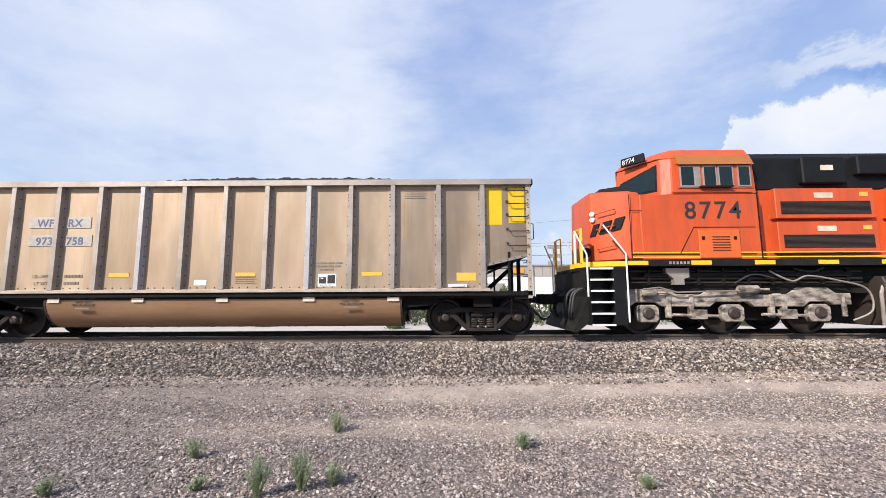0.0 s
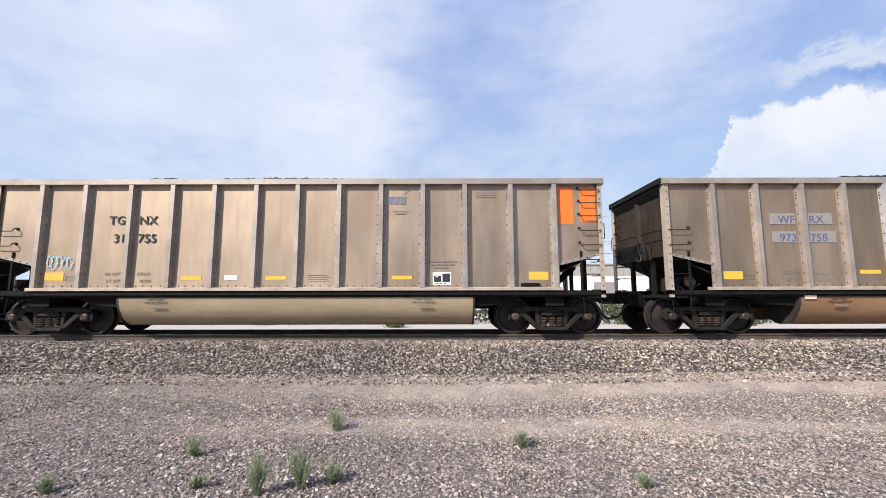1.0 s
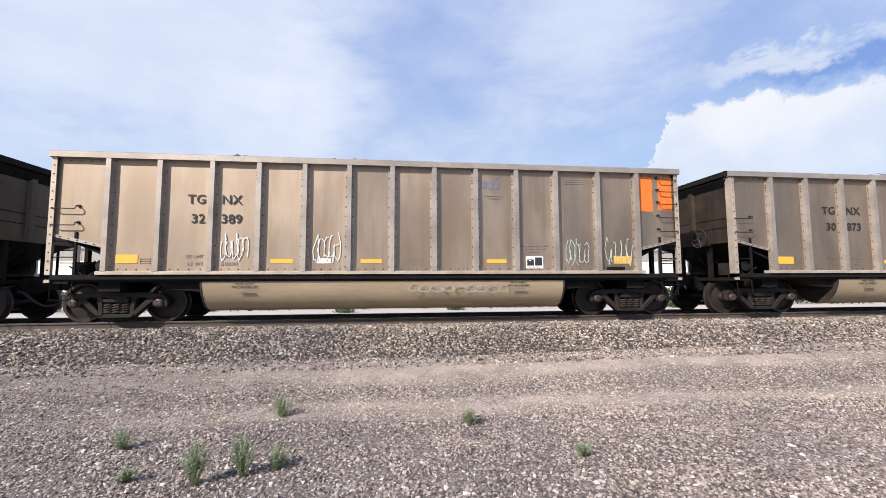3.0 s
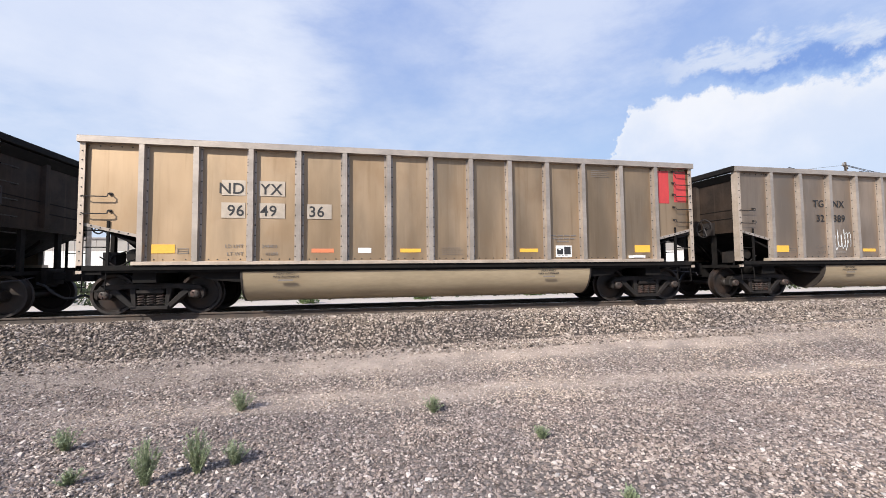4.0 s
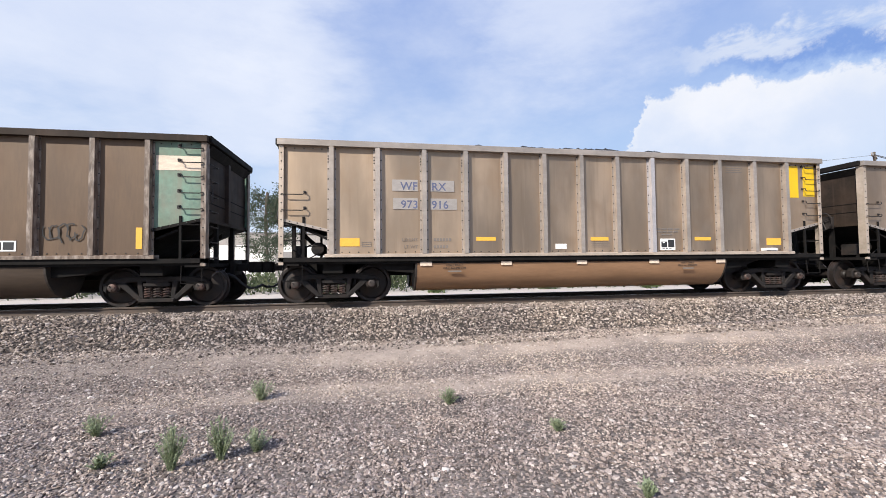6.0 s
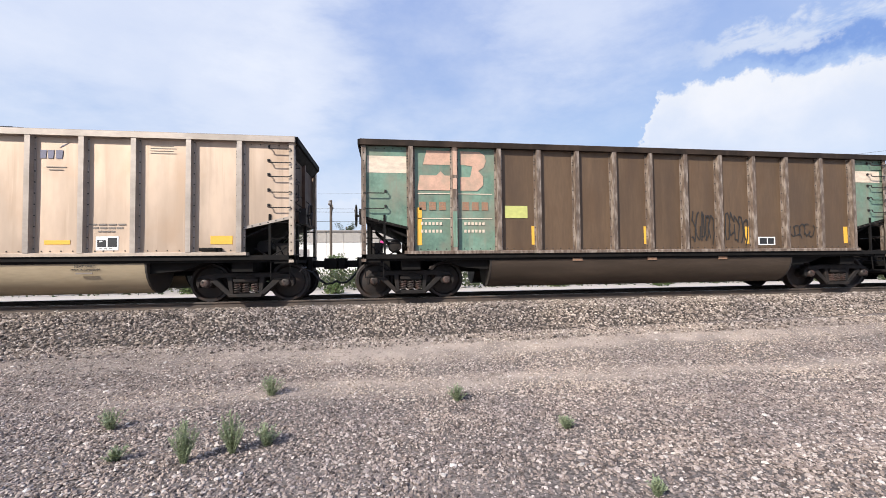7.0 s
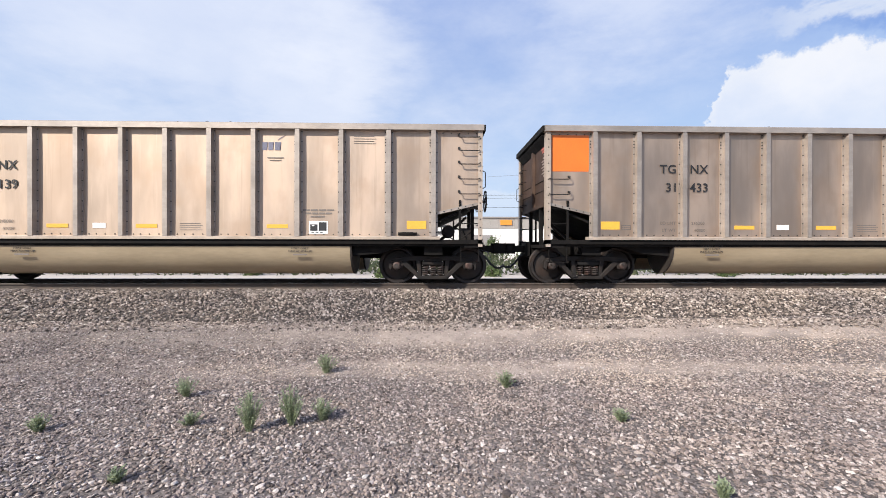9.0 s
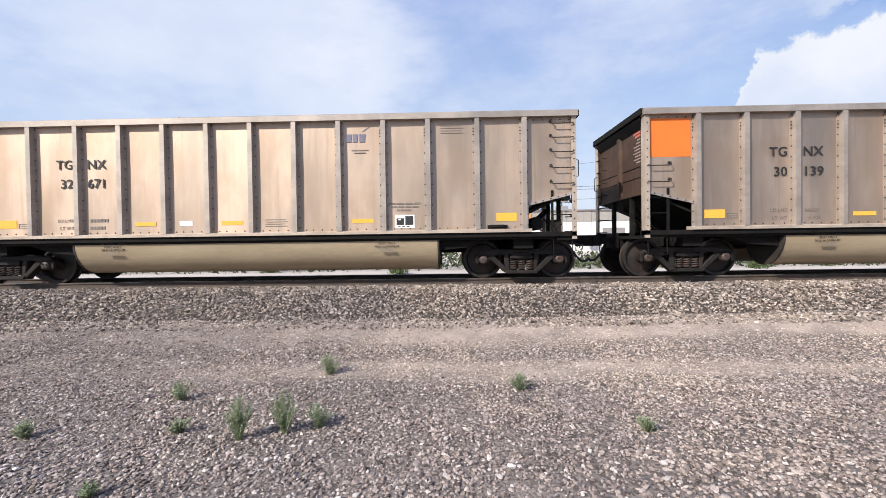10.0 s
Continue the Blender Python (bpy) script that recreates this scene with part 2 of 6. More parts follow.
shade("loco_truck", (0.36, 0.30, 0.25), rough=0.65, var=0.5, scale=6.0, stretch=(0.7, 1, 1.8), dirt=(0.03, 0.024, 0.02), dirt_amount=0.95, bump=0.3)
shade("loco_yellow", (0.84, 0.52, 0.02), rough=0.5, var=0.08, scale=4)
shade("rail_white", (0.78, 0.77, 0.74), rough=0.5, var=0.08, scale=6)
shade("grille_dark", (0.055, 0.03, 0.022), rough=0.6, var=0.3, scale=8)
shade("tank_brown", (0.035, 0.025, 0.019), rough=0.6, var=0.3, scale=2, dirt=(0.05, 0.038, 0.03))
shade("rail_side", (0.075, 0.057, 0.046), rough=0.75, var=0.25, scale=4, dirt=(0.13, 0.085, 0.06), dirt_amount=0.5)
shade("tie_wood", (0.05, 0.04, 0.033), rough=0.85, var=0.3, scale=6, bump=0.5)
shade("warehouse_white", (0.72, 0.70, 0.66), rough=0.8, var=0.06, scale=0.3, dirt=(0.6, 0.57, 0.52), dirt_amount=0.3)
shade("warehouse_grey", (0.36, 0.33, 0.30), rough=0.8, var=0.08, scale=0.3)
shade("roof_grey", (0.27, 0.25, 0.24), rough=0.8, var=0.1, scale=0.4)
shade("pole_wood", (0.11, 0.085, 0.065), rough=0.85, var=0.2, scale=3)
shade("wire_black", (0.03, 0.03, 0.032), rough=0.6, var=0.1)
shade("bark", (0.13, 0.10, 0.08), rough=0.9, var=0.3, scale=5)
shade("sign_orange", (0.75, 0.28, 0.04), rough=0.5, var=0.05)
shade("sign_pink", (0.6, 0.06, 0.25), rough=0.5, var=0.05)


def leafy(name, a, b):
    m = bpy.data.materials.new(name)
    m.use_nodes = True
    k = Tree(m.node_tree)
    isl = k.n("ShaderNodeNewGeometry").outputs["Random Per Island"]
    col = k.mix(isl, (*a, 1), (*b, 1))
    p = k.n("ShaderNodeBsdfPrincipled", None, Base_Color=col, Roughness=0.65)
    tr = k.n("ShaderNodeBsdfTranslucent", None, Color=col)
    mx = k.n("ShaderNodeMixShader", None, i0=0.35, i1=p.outputs[0], i2=tr.outputs[0])
    k.n("ShaderNodeOutputMaterial", None, Surface=mx.outputs[0])
    MAT[name] = m


leafy("weed_leaf", (0.20, 0.25, 0.14), (0.42, 0.46, 0.29))
leafy("bush_leaf", (0.07, 0.11, 0.04), (0.16, 0.21, 0.08))
leafy("tree_leaf", (0.045, 0.07, 0.04), (0.10, 0.12, 0.075))


def stony(name, stops):
    """Crushed rock: each piece takes one of several tints."""
    m = bpy.data.materials.new(name)
    m.use_nodes = True
    k = Tree(m.node_tree)
    isl = k.n("ShaderNodeNewGeometry").outputs["Random Per Island"]
    r = k.n("ShaderNodeValToRGB", None, Fac=isl)
    r.color_ramp.interpolation = "CONSTANT"
    els = r.color_ramp.elements
    els[0].color = (*stops[0][1], 1)
    els[1].position, els[1].color = stops[1][0], (*stops[1][1], 1)
    for pos, c in stops[2:]:
        els.new(pos).color = (*c, 1)
    pos = k.n("ShaderNodeNewGeometry").outputs["Position"]
    n1 = k.noise(pos, 90.0, 3.0)
    n2 = k.noise(pos, 0.5, 3.0)
    col = k.mix(1.0, r.outputs[0], k.mix(k.ramp(n1, 0.3, 0.7), (0.75, 0.75, 0.75, 1), (1.2, 1.18, 1.15, 1)), "MULTIPLY")
    col = k.mix(1.0, col, k.mix(k.ramp(n2, 0.35, 0.65), (0.88, 0.87, 0.88, 1), (1.1, 1.07, 1.02, 1)), "MULTIPLY")
    p = k.n("ShaderNodeBsdfPrincipled", None, Base_Color=col, Roughness=0.85)
    k.n("ShaderNodeOutputMaterial", None, Surface=p.outputs[0])
    MAT[name] = m


stony("ballast_rock", [(0, (0.065, 0.052, 0.045)), (0.15, (0.171, 0.139, 0.121)), (0.36, (0.286, 0.236, 0.203)), (0.58, (0.203, 0.167, 0.145)), (0.70, (0.388, 0.329, 0.290)), (0.90, (0.554, 0.491, 0.445))])
stony("gravel_rock", [(0, (0.086, 0.068, 0.062)), (0.12, (0.223, 0.178, 0.160)), (0.34, (0.326, 0.268, 0.243)), (0.56, (0.249, 0.201, 0.179)), (0.68, (0.412, 0.350, 0.318)), (0.91, (0.565, 0.501, 0.467))])

stony("gravel_dusty", [(0, (0.179, 0.142, 0.118)), (0.10, (0.332, 0.274, 0.236)), (0.34, (0.448, 0.374, 0.325)), (0.56, (0.367, 0.306, 0.264)), (0.68, (0.520, 0.442, 0.392)), (0.91, (0.627, 0.556, 0.499))])


def dusty():
    """The trodden gravel lot: paler sandy tracks run along the line, stonier ground between."""
    m = bpy.data.materials.new("lot_dirt")
    m.use_nodes = True
    k = Tree(m.node_tree)
    pos = k.n("ShaderNodeNewGeometry").outputs["Position"]
    y = k.n("ShaderNodeSeparateXYZ", None, i0=pos).outputs[1]
    wob = k.math("MULTIPLY", k.math("SUBTRACT", k.noise(k.mapping(pos, (0.25, 1, 1)), 0.6, 3.0), 0.5), 1.6)
    yy = k.math("ADD", y, wob)

    def track(c, w):
        return k.ramp(k.math("ABSOLUTE", k.math("SUBTRACT", yy, c)), w * 0.3, w, 1.0, 0.0)

    sandy = k.math("MAXIMUM", track(8.45, 0.6), track(6.95, 0.5))
    sandy = k.math("MAXIMUM", sandy, k.ramp(y, 13.5, 14.5))
    x = k.n("ShaderNodeSeparateXYZ", None, i0=pos).outputs[0]
    worn = k.math("MAXIMUM", k.ramp(x, -5.0, 0.5, 0.3, 1.0), k.ramp(y, 13.5, 14.5))
    sandy = k.math("MULTIPLY", k.math("MULTIPLY", sandy, worn), k.math("MAXIMUM", k.ramp(x, 6.0, 12.0, 1.0, 0.4), k.ramp(y, 13.5, 14.5)))
    toe = k.ramp(k.math("ABSOLUTE", k.math("SUBTRACT", k.math("ADD", y, k.math("MULTIPLY", wob, 0.15)), 8.86)), 0.06, 0.2, 0.8, 0.0)
    sandy = k.math("MAXIMUM", sandy, toe)
    patch = k.ramp(k.noise(pos, 1.3, 5.0), 0.35, 0.7, 0.35, 1.0)
    sandy = k.math("MULTIPLY", sandy, patch)
    grit = k.noise(pos, 38.0, 6.0, 0.7)
    cell = k.n("ShaderNodeTexVoronoi", None, Vector=pos, Scale=42.0)
    tint = k.n("ShaderNodeSeparateColor", None, i0=cell.outputs["Color"]).outputs[0]
    # stony tint darkened to hold the shade between loose gravel pieces
    stone = k.mix(k.ramp(tint, 0.0, 1.0, 0, 1, False), (0.045, 0.037, 0.033, 1), (0.22, 0.184, 0.166, 1))
    sand = k.mix(grit, (0.38, 0.305, 0.25, 1), (0.60, 0.495, 0.42, 1))
    col = k.mix(k.math("MULTIPLY", sandy, 0.92), stone, sand)
    col = k.mix(k.ramp(k.noise(pos, 0.35, 4.0), 0.3, 0.7, 0.0, 0.25), col, (0.32, 0.26, 0.225, 1))
    col = k.mix(k.ramp(y, 13.6, 14.8, 0.0, 0.85), col, k.mix(grit, (0.46, 0.40, 0.34, 1), (0.66, 0.59, 0.52, 1)))
    p = k.n("ShaderNodeBsdfPrincipled", None, Base_Color=col, Roughness=0.92)
    h = k.math("ADD", k.math("MULTIPLY", cell.outputs["Distance"], -0.6), grit)
    k.put(p.inputs["Normal"], k.n("ShaderNodeBump", None, Strength=0.7, Distance=0.012, Height=h).outputs[0])
    k.n("ShaderNodeOutputMaterial", None, Surface=p.outputs[0])
    MAT["lot_dirt"] = m


dusty()

# ---- mesh helpers ----


def box(bm, x0, x1, y0, y1, z0, z1):
    v = [bm.verts.new(c) for c in ((x0, y0, z0), (x1, y0, z0), (x1, y1, z0), (x0, y1, z0), (x0, y0, z1), (x1, y0, z1), (x1, y1, z1), (x0, y1, z1))]
    for f in ((3, 2, 1, 0), (4, 5, 6, 7), (0, 1, 5, 4), (1, 2, 6, 5), (2, 3, 7, 6), (3, 0, 4, 7)):
        bm.faces.new([v[i] for i in f])
    return bm


def prism(bm, pts, a, b, axis="y"):
    """A polygon swept along an axis from a to b. Points are (x, z) for y, (y, z) for x, (x, y) for z."""
    put = {"y": lambda p, t: (p[0], t, p[1]), "x": lambda p, t: (t, p[0], p[1]), "z": lambda p, t: (p[0], p[1], t)}[axis]
    lo, hi = [bm.verts.new(put(p, a)) for p in pts], [bm.verts.new(put(p, b)) for p in pts]
    n = len(pts)
    made = [bm.faces.new(lo), bm.faces.new(hi[::-1])]
    made += [bm.faces.new((lo[i], hi[i], hi[(i + 1) % n], lo[(i + 1) % n])) for i in range(n)]
    bmesh.ops.recalc_face_normals(bm, faces=made)
    return bm


def rod(bm, pts, r, sides=6, caps=True):
    """A round bar along a line of points."""
    pts = [Vector(p) for p in pts]
    rings = []
    for i, p in enumerate(pts):
        d = (pts[min(i + 1, len(pts) - 1)] - pts[max(i - 1, 0)]).normalized()
        u = d.orthogonal().normalized() if i == 0 else (u - d * u.dot(d)).normalized()
        w = d.cross(u)
        rings.append([bm.verts.new(p + (u * math.cos(k * math.tau / sides) + w * math.sin(k * math.tau / sides)) * r) for k in range(sides)])
    for a, b in zip(rings, rings[1:]):
        for k in range(sides):
            bm.faces.new((a[k], a[(k + 1) % sides], b[(k + 1) % sides], b[k]))
    if caps:
        bm.faces.new(rings[0][::-1]), bm.faces.new(rings[-1])
    return bm


def lathe(bm, prof, centre=(0, 0, 0), sides=28):
    """Profile of (radius, along) turned about a line along y."""
    cx, cy, cz = centre
    rings = []
    for r, y in prof:
        rings.append([bm.verts.new((cx + r * math.cos(k * math.tau / sides), cy + y, cz + r * math.sin(k * math.tau / sides))) for k in range(sides)] if r > 1e-5 else [bm.verts.new((cx, cy + y, cz))])
    for a, b in zip(rings, rings[1:]):
        for k in range(sides):
            j = (k + 1) % sides
            q = [a[k % len(a)], a[j % len(a)], b[j % len(b)], b[k % len(b)]]
            q = [x for i, x in enumerate(q) if x not in q[:i]]
            if len(q) > 2:
                bm.faces.new(q)
    return bm


def done(bm, name, smooth=False, bevel=0.0):
    if bevel:
        bmesh.ops.bevel(bm, geom=list(bm.edges), offset=bevel, segments=1, affect="EDGES", clamp_overlap=True)
    bmesh.ops.recalc_face_normals(bm, faces=list(bm.faces))
    me = bpy.data.meshes.new(name)
    bm.to_mesh(me)
    bm.free()
    if smooth:
        me.shade_smooth()
        me.set_sharp_from_angle(angle=radians(35))
    me.materials.append(None)
    return me


def part(name, me, material, parent=None, label="", at=None):
    """One mesh object under a thing or a part; meshes may be shared between alike parts."""
    if isinstance(me, bmesh.types.BMesh):
        me = done(me, name)
    ob = new(name, me)
    if len(ob.material_slots):
        ob.material_slots[0].link = "OBJECT"
        ob.material_slots[0].material = MAT[material]
    if parent is not None:
        ob.parent = parent
    if at is not None:
        ob.matrix_basis = at
    if label:
        ob["label"] = label
    return ob


def B():
    return bmesh.new()


def thing(name, m=None):
    ob = new(name)
    ob.empty_display_size = 0.3
    if m is not None:
        ob.matrix_basis = m
    return ob


LETTERS = {}


def letters(text, height, spacing=1.0, bold=0.0):
    """Flat lettering of a cap height, its left end at the origin, standing in the xz plane."""
    key = (text, height, spacing, bold)
    if key not in LETTERS:
        c = bpy.data.curves.new("lettering", "FONT")
        c.body, c.size, c.space_character, c.extrude, c.resolution_u, c.offset = text, height / 0.70, spacing, 0.0015, 3, bold
        ob = bpy.data.objects.new("lettering", c)
        me = bpy.data.meshes.new_from_object(ob)
        bpy.data.objects.remove(ob)
        me.transform(Matrix.Rotation(radians(90), 4, "X"))
        me.materials.clear()
        me.materials.append(None)
        LETTERS[key] = me
    return LETTERS[key]


def stones(name, pos, size, material, flat=0.7, seed=1, kind=20):
    """Many broken stones in one mesh."""
    rng = np.random.default_rng(seed)
    if kind == 20:
        g = (1 + 5 ** 0.5) / 2
        base = np.array([(-1, g, 0), (1, g, 0), (-1, -g, 0), (1, -g, 0), (0, -1, g), (0, 1, g), (0, -1, -g), (0, 1, -g), (g, 0, -1), (g, 0, 1), (-g, 0, -1), (-g, 0, 1)]) / (1 + g * g) ** 0.5
        tri = np.array([(0, 11, 5), (0, 5, 1), (0, 1, 7), (0, 7, 10), (0, 10, 11), (1, 5, 9), (5, 11, 4), (11, 10, 2), (10, 7, 6), (7, 1, 8), (3, 9, 4), (3, 4, 2), (3, 2, 6), (3, 6, 8), (3, 8, 9), (4, 9, 5), (2, 4, 11), (6, 2, 10), (8, 6, 7), (9, 8, 1)])
    else:
        base = np.array([(1, 0, 0), (-1, 0, 0), (0, 1, 0), (0, -1, 0), (0, 0, 1), (0, 0, -1)], float)
        tri = np.array([(0, 2, 4), (2, 1, 4), (1, 3, 4), (3, 0, 4), (2, 0, 5), (1, 2, 5), (3, 1, 5), (0, 3, 5)])
    n, nv = len(pos), len(base)
    q = rng.normal(size=(n, 4))
    q /= np.linalg.norm(q, axis=1)[:, None]
    w, x, y, z = q.T
    R = np.stack([1 - 2 * (y * y + z * z), 2 * (x * y - z * w), 2 * (x * z + y * w), 2 * (x * y + z * w), 1 - 2 * (x * x + z * z), 2 * (y * z - x * w), 2 * (x * z - y * w), 2 * (y * z + x * w), 1 - 2 * (x * x + y * y)], 1).reshape(n, 3, 3)
    local = base[None] * (1 + rng.uniform(-0.42, 0.42, (n, nv, 1))) * rng.uniform(0.5, 1.4, (n, 1, 3))
    v = np.einsum("nij,nkj->nki", R, local) * (size[:, None, None] / 2)
    v[..., 2] *= flat
    v += pos[:, None, :]
    f = (tri[None] + (np.arange(n) * nv)[:, None, None]).reshape(-1, 3)
    me = bpy.data.meshes.new(name)
    me.vertices.add(n * nv)
    me.vertices.foreach_set("co", v.reshape(-1).astype(np.float32))
    me.loops.add(f.size)
    me.loops.foreach_set("vertex_index", f.reshape(-1).astype(np.int32))
    me.polygons.add(len(f))
    me.polygons.foreach_set("loop_start", np.arange(0, f.size, 3, dtype=np.int32))
    me.update(calc_edges=True)
    me.shade_flat()
    me.materials.append(None)
    return part(name, me, material)


# ---- ground and track ----
RAIL, TRACK = 1.02, 11.64
PROFILE = [(-400, -1.0), (-30, -0.3), (0, 0.0), (7.2, 0.0), (8.0, 0.13), (8.8, 0.32), (9.4, 0.40), (10.2, 0.42), (13.2, 0.45), (14.6, 0.50), (22, 0.45), (60, 0.4), (3000, 0.4)]


def ground_z(y):
    return float(np.interp(y, [p[0] for p in PROFILE], [p[1] for p in PROFILE]))


def build_ground():
    bm = B()
    ys = [-400, -100, -30, -8, 0, 2] + [2.4 + 0.2 * i for i in range(62)] + [16, 19, 22, 30, 45, 60, 100, 250, 800, 3000]
    xs = [-3000, -600, -150, -50, -25] + [-20 + 0.5 * i for i in range(85)] + [28, 50, 150, 600, 3000]
    grid = []
    for y in ys:
        row = []
        for x in xs:
            near = 1.0 if -25 < x < 28 and 2 < y < 15 else 0.0
            dz = near * (0.035 * noise.noise((x * 0.5, y * 1.1, 0)) + 0.012 * noise.noise((x * 2.1, y * 2.5, 3)))
            row.append(bm.verts.new((x, y, ground_z(y) + dz + (0.008 * max(0, min(x, 15)) * max(0, min(1, (y - 7.5) / 1.5)) if y < 12 else 0))))
        grid.append(row)
    for a, b in zip(grid, grid[1:]):
        for i in range(len(xs) - 1):
            bm.faces.new((a[i], a[i + 1], b[i + 1], b[i]))
    g = part("ground", done(bm, "ground", True), "lot_dirt")
    return tagged(g, "grey crushed gravel lot with sandy wheel tracks", "ground", kind="structure")


BED = [(9.02, 0.30), (9.25, 0.46), (9.6, 0.64), (9.95, 0.80), (10.15, 0.85), (13.13, 0.85), (13.35, 0.78), (14.3, 0.40)]


def bed_z(y):
    return np.interp(y, [p[0] for p in BED], [p[1] for p in BED])


ground = build_ground()


def build_track():
    bm = B()
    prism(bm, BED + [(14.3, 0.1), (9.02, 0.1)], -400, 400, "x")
    bed = part("ballast_bed", bm, "shaded_ballast_core")
    tagged(bed, "raised bed of grey crushed ballast under the track", "ballast", kind="structure")
    prof = [(-0.075, 0), (0.075, 0), (0.075, 0.012), (0.02, 0.035), (0.01, 0.05), (0.01, 0.125), (0.036, 0.14), (0.037, 0.168), (0.028, 0.176), (-0.028, 0.176), (-0.037, 0.168), (-0.036, 0.14), (-0.01, 0.125), (-0.01, 0.05), (-0.02, 0.035), (-0.075, 0.012)]
    for y in (TRACK - 0.755, TRACK + 0.755):
        r = part("rail", prism(B(), [(p[0] + y, p[1] + RAIL - 0.176) for p in prof], -400, 400, "x"), "rail_side")
        tagged(r, "rusty steel rail with a worn bright running surface", "rail", kind="structure")
        part("rail_head", box(B(), -400, 400, y - 0.026, y + 0.026, RAIL - 0.002, RAIL + 0.0005), "tread_steel", r, "polished steel running surface")
    tie = done(box(B(), -0.115, 0.115, -1.3, 1.3, -0.18, 0), "tie")
    for i in range(90):
        x = -24 + i * 0.6
        t = part("tie", tie, "tie_wood", bed, at=pose(x, TRACK, RAIL - 0.180, 0, 0, 0))
    for i in range(90):
        x = -24 + i * 0.6
        if -13 < x < 18:
            bm = box(B(), -0.09, 0.09, -0.11, 0.11, 0, 0.012)
            for dx in (-0.05, 0.05):
                box(bm, dx - 0.012, dx + 0.012, -0.105, -0.07, 0.012, 0.032)
            part("tie_plate", bm, "rail_side", bed, at=pose(x, TRACK - 0.755, RAIL - 0.180))


# bed coloured near black, standing for the shade in gaps between ballast stones
stony("shaded_ballast_core", [(0, (0.05, 0.043, 0.038)), (0.5, (0.06, 0.05, 0.045))])
build_track()


def scatter_stones():
    rng = np.random.default_rng(7)
    n = 54000
    x, y = rng.uniform(-12.5, 18, n), rng.uniform(8.95, 10.86, n)
    y = np.where(rng.random(n) < 0.06, rng.uniform(8.6, 9.05, n), y)
    size = rng.uniform(0.030, 0.072, n) * rng.uniform(0.75, 1.0, n)
    z = np.maximum(bed_z(y), np.interp(y, [p[0] for p in PROFILE], [p[1] for p in PROFILE])) + size * 0.15 + rng.uniform(-0.01, 0.018, n)
    z = np.where(y < 9.05, np.interp(y, [p[0] for p in PROFILE], [p[1] for p in PROFILE]) + 0.01 + 0.008 * np.clip(x, 0, 15), z)
    st = stones("ballast_stones", np.stack([x, y, z], 1), size, "ballast_rock", 0.8, 3)
    tagged(st, "loose grey and tan crushed ballast stones on the slope", "ballast", kind="stuff")
    # beyond the near stretch, and behind the track
    n = 9000
    x, y = rng.uniform(-40, 60, n), rng.uniform(9.0, 10.86, n)
    keep = (x < -12.5) | (x > 18)
    x, y = x[keep], y[keep]
    size = rng.uniform(0.05, 0.10, len(x))
    st = stones("ballast_stones", np.stack([x, y, bed_z(y) + 0.01], 1), size, "ballast_rock", 0.8, 4, 8)
    tagged(st, "loose grey ballast stones further along the line", "ballast", kind="stuff")
    # gravel of the lot
    n = 170000
    d = np.sqrt(rng.uniform(1.7 ** 2, 8.6 ** 2, n))
    u = rng.uniform(-1.35, 1.95, n)
    x, y = u * d, d + 0.6
    sand = np.clip((x + 5) / 5.5, 0.2, 1) * np.clip((13 - x) / 6, 0.4, 1) * (np.exp(-((y - 8.45) / 0.42) ** 2) + np.exp(-((y - 6.95) / 0.35) ** 2))
    wob = np.array([noise.noise((a * 0.35, b * 0.9, 5)) for a, b in zip(x, y)])
    sand = np.maximum(sand, 0.8 * np.exp(-((y - 8.86) / 0.1) ** 2))
    keep = (rng.random(n) > np.clip(0.5 * sand + 0.5 * wob, 0, 0.8)) & (y < 9.1) & (x < 17)
    x, y = x[keep], y[keep]
    size = rng.uniform(0.014, 0.042, len(x)) * np.where(rng.random(len(x)) < 0.03, 1.5, 1.0)
    size *= np.interp(y, [3, 6, 8], [0.88, 1.04, 1.12]) * (1 - 0.25 * np.exp(-((y - 8.45) / 0.5) ** 2) - 0.2 * np.exp(-((y - 6.95) / 0.4) ** 2))
    gz = np.interp(y, [p[0] for p in PROFILE], [p[1] for p in PROFILE])
    dz = np.array([0.035 * noise.noise((a * 0.5, b * 1.1, 0)) + 0.012 * noise.noise((a * 2.1, b * 2.5, 3)) for a, b in zip(x, y)])
    slope = 0.008 * np.clip(x, 0, 15) * np.clip((y - 7.5) / 1.5, 0, 1)
    at = np.stack([x, y, gz + dz + slope + size * 0.16], 1)
    close = y < 4.7
    trodden = (sand[keep] + rng.normal(0, 0.12, len(x)) > 0.3) | ((x > 0) & (x < 7.5) & (y > 6.2) & (rng.random(len(x)) < 0.4))
    for pick, kind, mat in ((close, 20, "gravel_rock"), (~close & ~trodden, 8, "gravel_rock"), (~close & trodden, 8, "gravel_dusty")):
        st = stones("gravel", at[pick], size[pick], mat, 0.7, 5 + kind, kind)
        tagged(st, "small grey and tan gravel strewn over the lot", "gravel", kind="stuff")

    # thinner cover round about
    n = 34000
    x, y = rng.uniform(-16, 20, n), rng.uniform(-5, 9.0, n)
    d = y - 0.6
    keep = (d < 1.7) | (x < -1.35 * d) | (x > 1.95 * d)
    x, y = x[keep], y[keep]
    size = rng.uniform(0.018, 0.045, len(x))
    gz = np.array([gz_full(a, b) for a, b in zip(x, y)])
    st = stones("gravel", np.stack([x, y, gz + size * 0.12], 1), size, "gravel_rock", 0.7, 31, 8)
    tagged(st, "small grey and tan gravel strewn over the lot", "gravel", kind="stuff")


